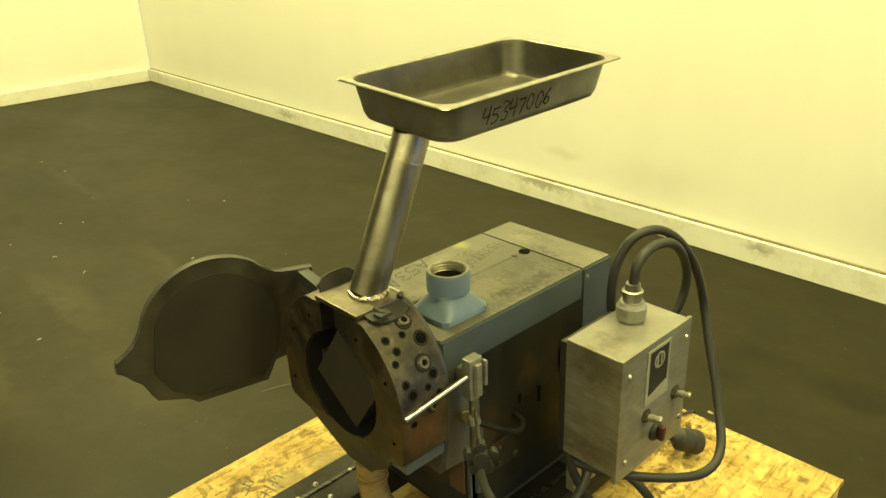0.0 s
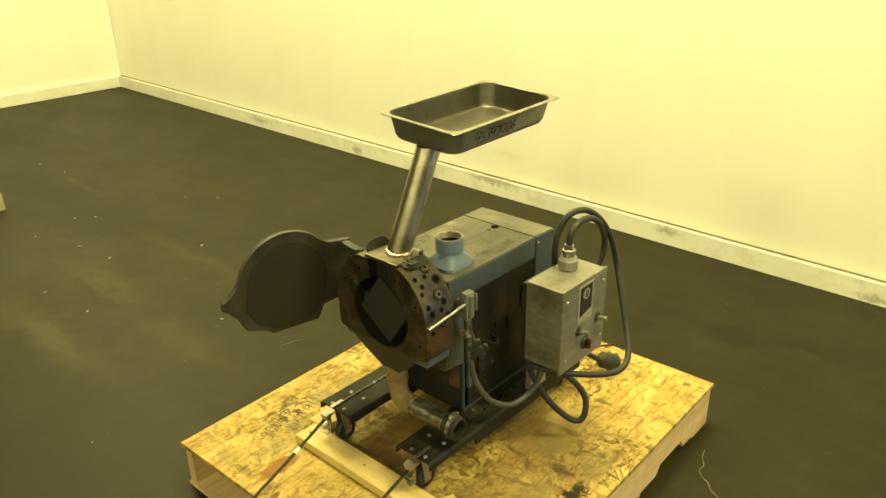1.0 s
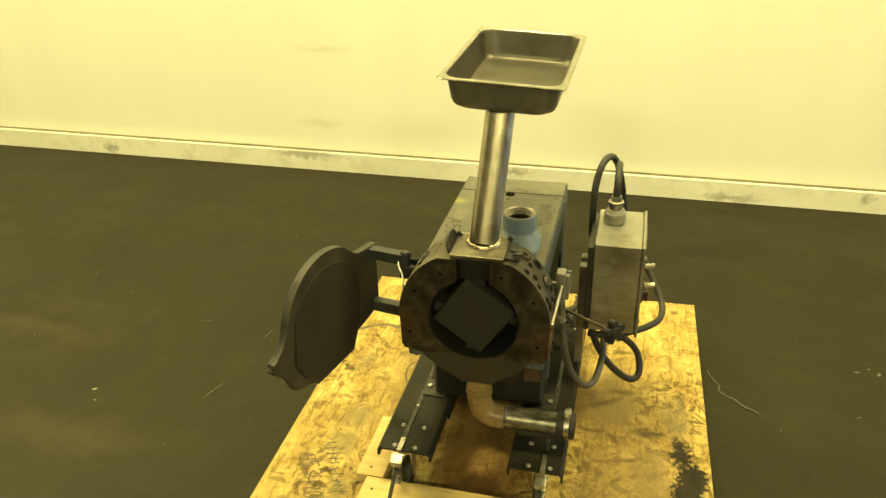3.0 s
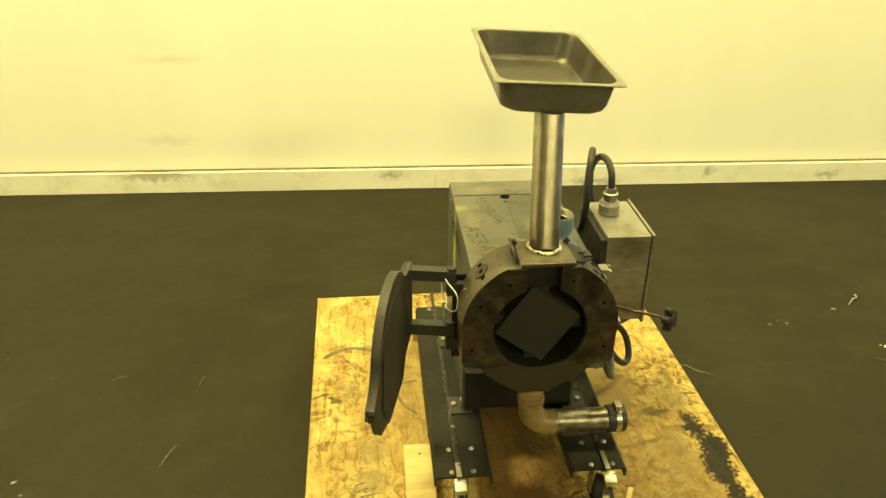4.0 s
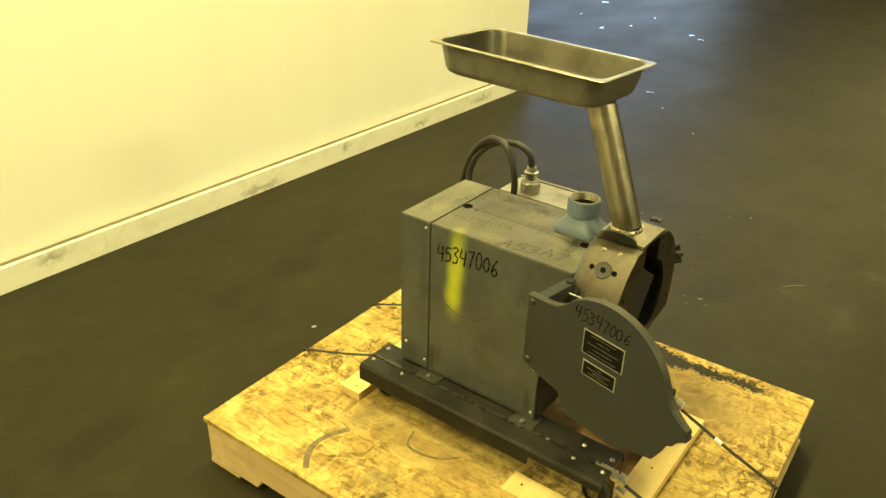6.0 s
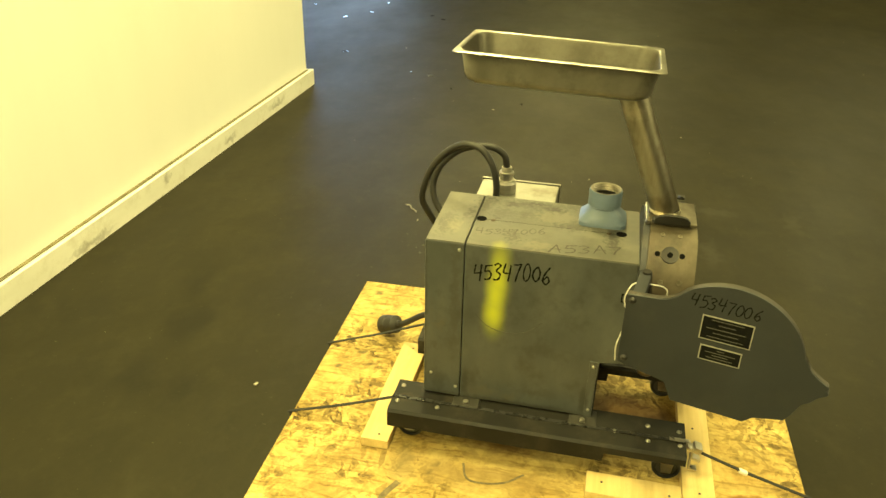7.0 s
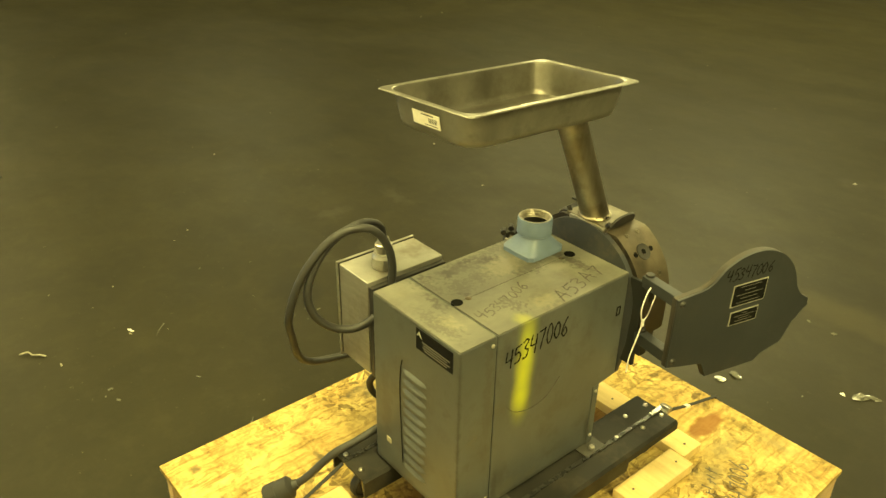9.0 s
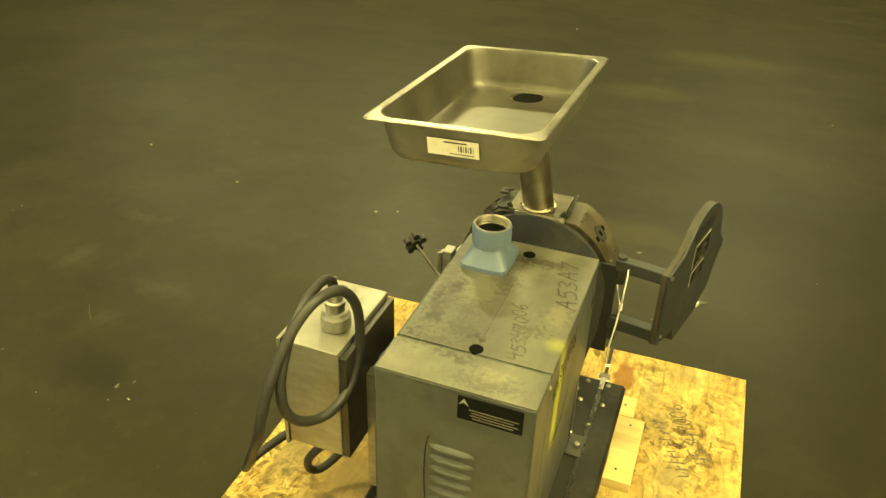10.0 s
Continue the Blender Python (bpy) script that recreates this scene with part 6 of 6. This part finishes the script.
box(bm, (BX1 - 0.005, BY0 - 0.004, BZ0 - 0.010), (BX1 + 0.004, BY1 + 0.004, BZ1 + 0.004), 0.002)
lid = part("box_lid", bm, "box", ctl, "brushed aluminium front panel")
bm = bmesh.new()
box(bm, (BX1 - 0.0062, BY0 + 0.001, BZ0 + 0.001), (BX1 - 0.0045, BY1 + 0.0015, BZ1 + 0.0012))
part("gasket", bm, "rubber", body)
LX = BX1 + 0.004
for y, z in ((-0.008, 0.775), (0.212, 0.778), (-0.002, 0.553), (0.218, 0.560)):
    part("screw", bolt(bmesh.new(), (LX, y, z), (1, 0, 0), 0.0075, 0.005, False), "zinc", lid)
LIDM = Matrix(((0, 0, 1, LX), (1, 0, 0, 0), (0, 1, 0, 0), (0, 0, 0, 1)))   # u along y, v along z, out of the lid
leg = part("legend_plate", plate(bmesh.new(), [(0.058, 0.668), (0.148, 0.668), (0.148, 0.806), (0.058, 0.806)], LIDM, 0.002, 0.0005), "silver", ctl, "silver bordered black legend plate")
part("legend_field", plate(bmesh.new(), [(0.068, 0.690), (0.139, 0.708), (0.139, 0.799), (0.068, 0.799)], LIDM @ Matrix.Translation((0, 0, 0.0021)), 0.0006), "grille", leg)
ring_bm = bmesh.new()
lathe(ring_bm, (LX + 0.0027, 0.104, 0.770), (LX + 0.0034, 0.104, 0.770), [(0, 0.015), (0, 0.020), (1, 0.020), (1, 0.015)], 24)
box(ring_bm, (LX + 0.0027, 0.094, 0.758), (LX + 0.0034, 0.099, 0.782))
box(ring_bm, (LX + 0.0027, 0.108, 0.760), (LX + 0.0034, 0.113, 0.781))
part("emblem", ring_bm, "silver", leg, "plain silver emblem")
for y, z in ((0.069, 0.640), (0.186, 0.645)):
    sw = new("toggle_switch")
    sw.parent = ctl
    bm = bmesh.new()
    lathe(bm, (LX, y, z), (LX + 0.010, y, z), [(0, 0), (0, 0.018), (0.25, 0.018), (0.28, 0.014), (0.8, 0.014), (1, 0.011), (1, 0)], 6)
    part("switch_nut", bm, "clamp", sw)
    bm = bmesh.new()
    lathe(bm, (LX + 0.009, y, z), (LX + 0.040, y + 0.004, z + 0.004), [(0, 0), (0, 0.009), (0.45, 0.009), (0.5, 0.0065), (0.85, 0.009), (1, 0.007), (1, 0)], 14)
    part("switch_lever", bm, "zinc", sw)
sel = new("selector_switch")
sel.parent = ctl
bm = bmesh.new()
lathe(bm, (LX, 0.112, 0.577), (LX + 0.010, 0.112, 0.577), [(0, 0), (0, 0.024), (0.6, 0.023), (1, 0.019), (1, 0)], 24)
part("bezel", bm, "grille", sel, "black round bezel")
bm = bmesh.new()
box(bm, (LX + 0.010, 0.106, 0.560), (LX + 0.026, 0.120, 0.596), 0.004, None)
part("selector_knob", bm, "red", sel, "dark red selector knob")
# gland on top
bm = bmesh.new()
lathe(bm, (0.333, 0.140, BZ1), (0.333, 0.140, BZ1 + 0.045), [(0, 0), (0, 0.031), (0.1, 0.034), (0.75, 0.034), (0.85, 0.030), (1, 0.028), (1, 0)], 10)
gl = part("cable_connector", bm, "box", ctl, "dull metal cable connector")
bm = bmesh.new()
lathe(bm, (0.333, 0.140, BZ1 + 0.045), (0.333, 0.140, BZ1 + 0.088), [(0, 0), (0, 0.021), (0.35, 0.021), (0.4, 0.024), (0.6, 0.024), (0.65, 0.018), (1, 0.016), (1, 0)], 18)
part("connector_sleeve", bm, "zinc", gl)
# mounting plate and legs
bm = bmesh.new()
box(bm, (BX0 - 0.018, BY0 + 0.004, BZ0 - 0.004), (BX0 - 0.001, BY1 - 0.004, BZ1 - 0.012), 0.002)
mp = part("mounting_plate", bm, "grille", ctl, "black mounting plate")
for y in (0.045, 0.105):
    bm = bmesh.new()
    box(bm, (0.240, y, RAIL_Z), (BX0 - 0.0185, y + 0.032, 0.70), 0.002)
    part("bracket_leg", bm, "box", ctl, "bare metal support leg")

# ---- power cable with its plug ----
cable = root("power_cable", "looped black power cable with a round plug on the pallet", "cable")
bm = bmesh.new()
pts = [(0.333, 0.140, 0.895), (0.333, 0.152, 0.946), (0.333, 0.205, 0.970), (0.332, 0.285, 0.955), (0.330, 0.350, 0.903), (0.328, 0.384, 0.830), (0.322, 0.376, 0.762), (0.308, 0.335, 0.712), (0.286, 0.280, 0.694)]
pts += [(0.268, 0.225, 0.714), (0.264, 0.180, 0.762), (0.264, 0.161, 0.842), (0.266, 0.175, 0.922), (0.280, 0.215, 0.976), (0.300, 0.275, 0.982), (0.318, 0.330, 0.950), (0.332, 0.380, 0.893), (0.344, 0.412, 0.828), (0.358, 0.430, 0.745)]
pts += [(0.395, 0.405, 0.662), (0.455, 0.360, 0.545), (0.508, 0.295, 0.465), (0.512, 0.222, 0.440), (0.470, 0.135, 0.450), (0.385, 0.040, 0.470), (0.320, -0.005, 0.488), (0.285, -0.02, 0.500)]
sweep(bm, spline(pts, 7), 0.0112, 12)
part("cable", bm, "rubber", cable)
bm = bmesh.new()
pts = [(0.292, -0.020, 0.520), (0.312, -0.018, 0.460), (0.350, 0.005, 0.380), (0.400, 0.045, 0.305), (0.437, 0.080, 0.270), (0.456, 0.105, 0.285), (0.445, 0.125, 0.345), (0.405, 0.115, 0.400), (0.345, 0.095, 0.440), (0.320, 0.090, 0.470), (0.315, 0.088, 0.520)]
sweep(bm, spline(pts, 7), 0.0112, 12)
part("cable", bm, "rubber", cable)
bm = bmesh.new()
pts = [(0.190, 0.22, 0.42), (0.215, 0.32, 0.378), (0.238, 0.39, 0.350), (0.264, 0.460, 0.290), (0.284, 0.500, 0.258)]
sweep(bm, spline(pts, 7), 0.0112, 12)
part("cable", bm, "rubber", cable)
bm = bmesh.new()
PA = Vector((0.277, 0.488, 0.268))
PB = Vector((0.318, 0.565, 0.228))
lathe(bm, PA, PB, [(0, 0), (0, 0.013), (0.14, 0.016), (0.2, 0.028), (0.26, 0.033), (0.62, 0.034), (0.64, 0.0355), (0.96, 0.0355), (1, 0.033), (1, 0.024), (0.97, 0.0)], 28)
part("plug", bm, "rubber", cable, "round black rubber plug")

# ---- tie-down straps ----


def strap(a, b, label, buckle):
    s = root("tie_down_strap", label, "strap", group="straps holding the mill to the pallet")
    bm = bmesh.new()
    a, b = Vector(a), Vector(b)
    mid = (a + b) / 2 - Vector((0, 0, 0.004))
    pts = spline([a, mid, b, b + Vector((0, 0.003 if b.y > 0 else -0.003, -0.006)), (b.x, b.y + (0.004 if b.y > 0 else -0.004), PZ - 0.05)], 6)
    sweep(bm, pts, 0, flat=(0.011, 0.003))
    part("webbing", bm, "strap", s)
    if buckle:
        d = (b - a).normalized()
        mm = axes(a, d, Vector((-d.y, d.x, 0)))
        bm = bmesh.new()
        box(bm, (-0.012, -0.013, -0.004), (0.032, 0.013, 0.010), 0.003, mm)
        box(bm, (0.006, -0.017, 0.004), (0.030, 0.017, 0.020), 0.003, mm)
        cyl(bm, mm @ Vector((-0.004, -0.019, 0.006)), mm @ Vector((-0.004, 0.019, 0.006)), 0.005, 8)
        part("cam_buckle", bm, "zinc", s, "bright metal cam buckle")
        bm = bmesh.new()
        box(bm, (a.x - 0.010, a.y - 0.010, a.z - 0.070), (a.x + 0.010, a.y - 0.005, a.z + 0.004), 0.001)
        box(bm, (a.x - 0.010, a.y - 0.030, a.z - 0.074), (a.x + 0.010, a.y - 0.005, a.z - 0.069), 0.001)
        part("strap_hook", bm, "zinc", s, "bent bright metal hook")
        bm = bmesh.new()
        box(bm, (0.015, -0.012, -0.030), (0.045, 0.012, -0.020), 0.002, mm)
        part("buckle_lever", bm, "zinc", s)
        bm = bmesh.new()
        box(bm, (0.16, -0.007, -0.010), (0.185, 0.007, -0.001), 0.001, mm)
        part("sleeve", bm, "paper", s, "pale sleeve on the strap")
    return s


strap((-0.206, -0.505, 0.322), (-0.187, -0.857, PZ + 0.003), "black tie-down strap with a metal cam buckle at the front", True)
strap((0.206, -0.505, 0.322), (0.190, -0.850, PZ + 0.003), "black tie-down strap with a metal cam buckle at the front", True)
strap((-0.206, 0.382, 0.332), (-0.188, 0.728, PZ + 0.003), "thin black tie-down strap over the pallet's rear edge", False)
strap((0.206, 0.382, 0.332), (0.205, 0.735, PZ + 0.003), "thin black tie-down strap over the pallet's rear edge", False)

# ---- floor litter ----


def crumple(at, size, seed, label, name="paper_scrap", mat="scrap", flat=0.35):
    rnd = random.Random(seed)
    bm = bmesh.new()
    bmesh.ops.create_icosphere(bm, subdivisions=2, radius=1.0)
    for v in bm.verts:
        n = 0.65 + 0.5 * noise.noise(v.co * 1.7 + Vector((seed, 0, 0)))
        v.co = Vector((v.co.x * size[0] * n, v.co.y * size[1] * n, max(0, v.co.z + 0.6) * size[0] * flat * n))
    bmesh.ops.transform(bm, matrix=pose(*at, 0, 0, rnd.uniform(0, 180)), verts=bm.verts)
    return tagged(part(name, bm, mat, smooth=False), label, "litter")


crumple((-0.025, -1.205, 0), (0.030, 0.017), 1, "folded white plastic scrap on the floor", "plastic_scrap", "whitefilm")
crumple((-0.372, -1.492, 0), (0.014, 0.010), 2, "small crumpled white scrap on the floor", "plastic_scrap", "whitefilm")
crumple((0.568, -3.57, 0), (0.02, 0.012), 3, "small pale scrap on the floor", "plastic_scrap")
bm = bmesh.new()
sweep(bm, spline([(1.815, 0.880, 0.006), (1.805, 0.850, 0.010), (1.780, 0.840, 0.006), (1.762, 0.818, 0.008), (1.742, 0.800, 0.005)], 6), 0.0035, 8)
tagged(part("plastic_strip", bm, "chips"), "curled pale plastic strip on the floor", "litter")
bm = bmesh.new()
sweep(bm, spline([(0.735, 0.560, 0.003), (0.745, 0.520, 0.003), (0.772, 0.470, 0.004), (0.770, 0.440, 0.003), (0.800, 0.405, 0.003), (0.822, 0.395, 0.004), (0.850, 0.362, 0.003), (0.885, 0.345, 0.003)], 6), 0.0015, 6)
tagged(part("string_end", bm, "cord"), "thin pale string on the floor", "litter")
# far scraps added as bright glints in the floor's sheen
for k, (x, y, w) in enumerate(((7.78, 3.45, 0.07), (9.46, 3.32, 0.07), (6.90, 3.34, 0.04), (6.38, 2.79, 0.06), (6.70, 2.58, 0.04), (7.28, 2.55, 0.03), (6.72, 1.88, 0.05), (6.57, 1.73, 0.05), (4.95, 2.31, 0.05), (4.44, 1.53, 0.03), (4.39, 1.35, 0.05), (4.06, 1.10, 0.03), (3.81, 0.49, 0.035), (5.56, 1.01, 0.03))):
    crumple((x, y, 0), (w, w * 0.45), 40 + k, "thin mirror-bright film scrap placed as a glint on the floor", "film_scrap", "film", 0.05)
for k, (x, y, w) in enumerate(((-0.048, -1.275, 0.042), (-0.425, -1.525, 0.052), (-0.46, -1.56, 0.035), (-0.15, -1.87, 0.022), (-0.03, -1.88, 0.016))):
    crumple((x, y, 0), (w, w * 0.6), 70 + k, "crumpled thin clear film scrap on the floor", "film_scrap", "clearfilm", 0.18)
for k, (x, y, w) in enumerate(((2.04, 0.02, 0.014), (1.95, -0.20, 0.010), (1.42, -0.20, 0.016), (1.34, -0.16, 0.014), (1.38, -0.24, 0.012), (1.40, -0.13, 0.010), (1.25, 0.38, 0.013), (0.97, 0.25, 0.008), (1.38, 0.67, 0.018), (1.30, 0.67, 0.016), (1.35, 0.70, 0.010), (-1.60, 0.93, 0.010), (-1.68, 0.50, 0.009), (-1.57, -0.12, 0.012), (-1.90, 0.64, 0.011), (-0.28, -1.36, 0.010))):
    crumple((x, y, 0), (w, w * 0.5), 140 + k, "small clear plastic flake on the floor", "plastic_flake", "clearfilm", 0.2)
crumple((1.72, 0.47, 0), (0.024, 0.009), 160, "shiny folded film scrap on the floor", "film_scrap", "whitefilm", 0.25)
for k, (x, y, dx, dy) in enumerate(((1.82, -0.51, 0.07, -0.07), (1.65, 0.37, 0.06, -0.05), (0.88, 0.34, -0.04, 0.02), (-1.10, 0.44, 0.01, 0.05), (-1.42, 0.48, 0.04, 0.02), (-1.14, 0.03, 0.03, 0.09))):
    bm = bmesh.new()
    sweep(bm, spline([(x - dx * 0.6, y - dy * 0.6, 0.002), (x, y + 0.004, 0.004), (x + dx * 0.6, y + dy * 0.6, 0.002)], 5), 0, flat=(0.004, 0.0012))
    tagged(part("film_sliver", bm, "clearfilm"), "thin clear film sliver on the floor", "litter")
for k, (x, y) in enumerate(((-3.61, 0.10), (-3.52, 0.20), (-3.11, -0.11), (-3.49, -0.22), (-2.23, -0.48), (-2.79, -0.07), (-3.96, -0.29), (-4.16, -0.36), (-2.63, -0.53), (-3.20, 0.97), (-1.61, -0.06), (-2.52, 0.40), (1.70, 0.48), (1.65, 0.77))):
    crumple((x, y, 0), (0.012 + 0.004 * (k % 3), 0.007), 90 + k, "small pale paper scrap on the floor", "paper_scrap", "chips", 0.3)
rnd = random.Random(21)
bm = bmesh.new()
for i in range(170):
    x, y = rnd.uniform(-5.5, 7.5), rnd.uniform(-6.5, 2.1)
    if PX0 - 0.05 < x < PX1 + 0.05 and PY0 - 0.05 < y < PY1 + 0.05:
        continue
    s = 0.002 + 0.007 * rnd.random() ** 5
    box(bm, (-s, -s * rnd.uniform(0.3, 1), 0.0), (s, s * rnd.uniform(0.3, 1), s * 0.5), 0, pose(x, y, 0, 0, 0, rnd.uniform(0, 180)))
tagged(part("floor_chips", bm, "chips", smooth=False), "scattered pale chips and grit on the floor", "litter", kind="stuff")

# a second pallet further off
far = root("wooden_pallet", "pale boarded pallet with packing strips on it", "pallet")
FM = axes((-4.165, -0.145, 0), (0.27, -0.963, 0), (0.963, 0.27, 0))   # u along its side, v out of that side
bm = bmesh.new()
box(bm, (0.0, -0.020, 0.0), (1.20, 0.0, 0.128), 0.003, FM)
part("side_board", bm, "farwood", far, "pale whitish side board")
for k in range(3):
    bm = bmesh.new()
    box(bm, (0.02, -0.060 - 0.42 * k, 0.018), (1.18, -0.0225 - 0.42 * k, 0.110), 0.003, FM)
    part("stringer", bm, "stringer", far)
for k in range(7):
    bm = bmesh.new()
    box(bm, (0.004 + k * 0.172, -0.94, 0.1105), (0.134 + k * 0.172, -0.0225, 0.127), 0.002, FM)
    part("top_board", bm, "stringer", far)
for pts in (((0.02, -0.06, 0.135), (0.14, -0.10, 0.17), (0.28, -0.05, 0.16), (0.44, -0.09, 0.14), (0.60, -0.05, 0.135)), ((0.06, -0.30, 0.135), (0.10, -0.14, 0.165), (0.20, -0.08, 0.16), (0.36, -0.16, 0.155), (0.40, -0.35, 0.135))):
    bm = bmesh.new()
    sweep(bm, spline([FM @ Vector(p) for p in pts], 6), 0, flat=(0.030, 0.004))
    tagged(part("packing_strip", bm, "scrap"), "curled pale packing strip lying on a pallet", "strip", "packing strips")
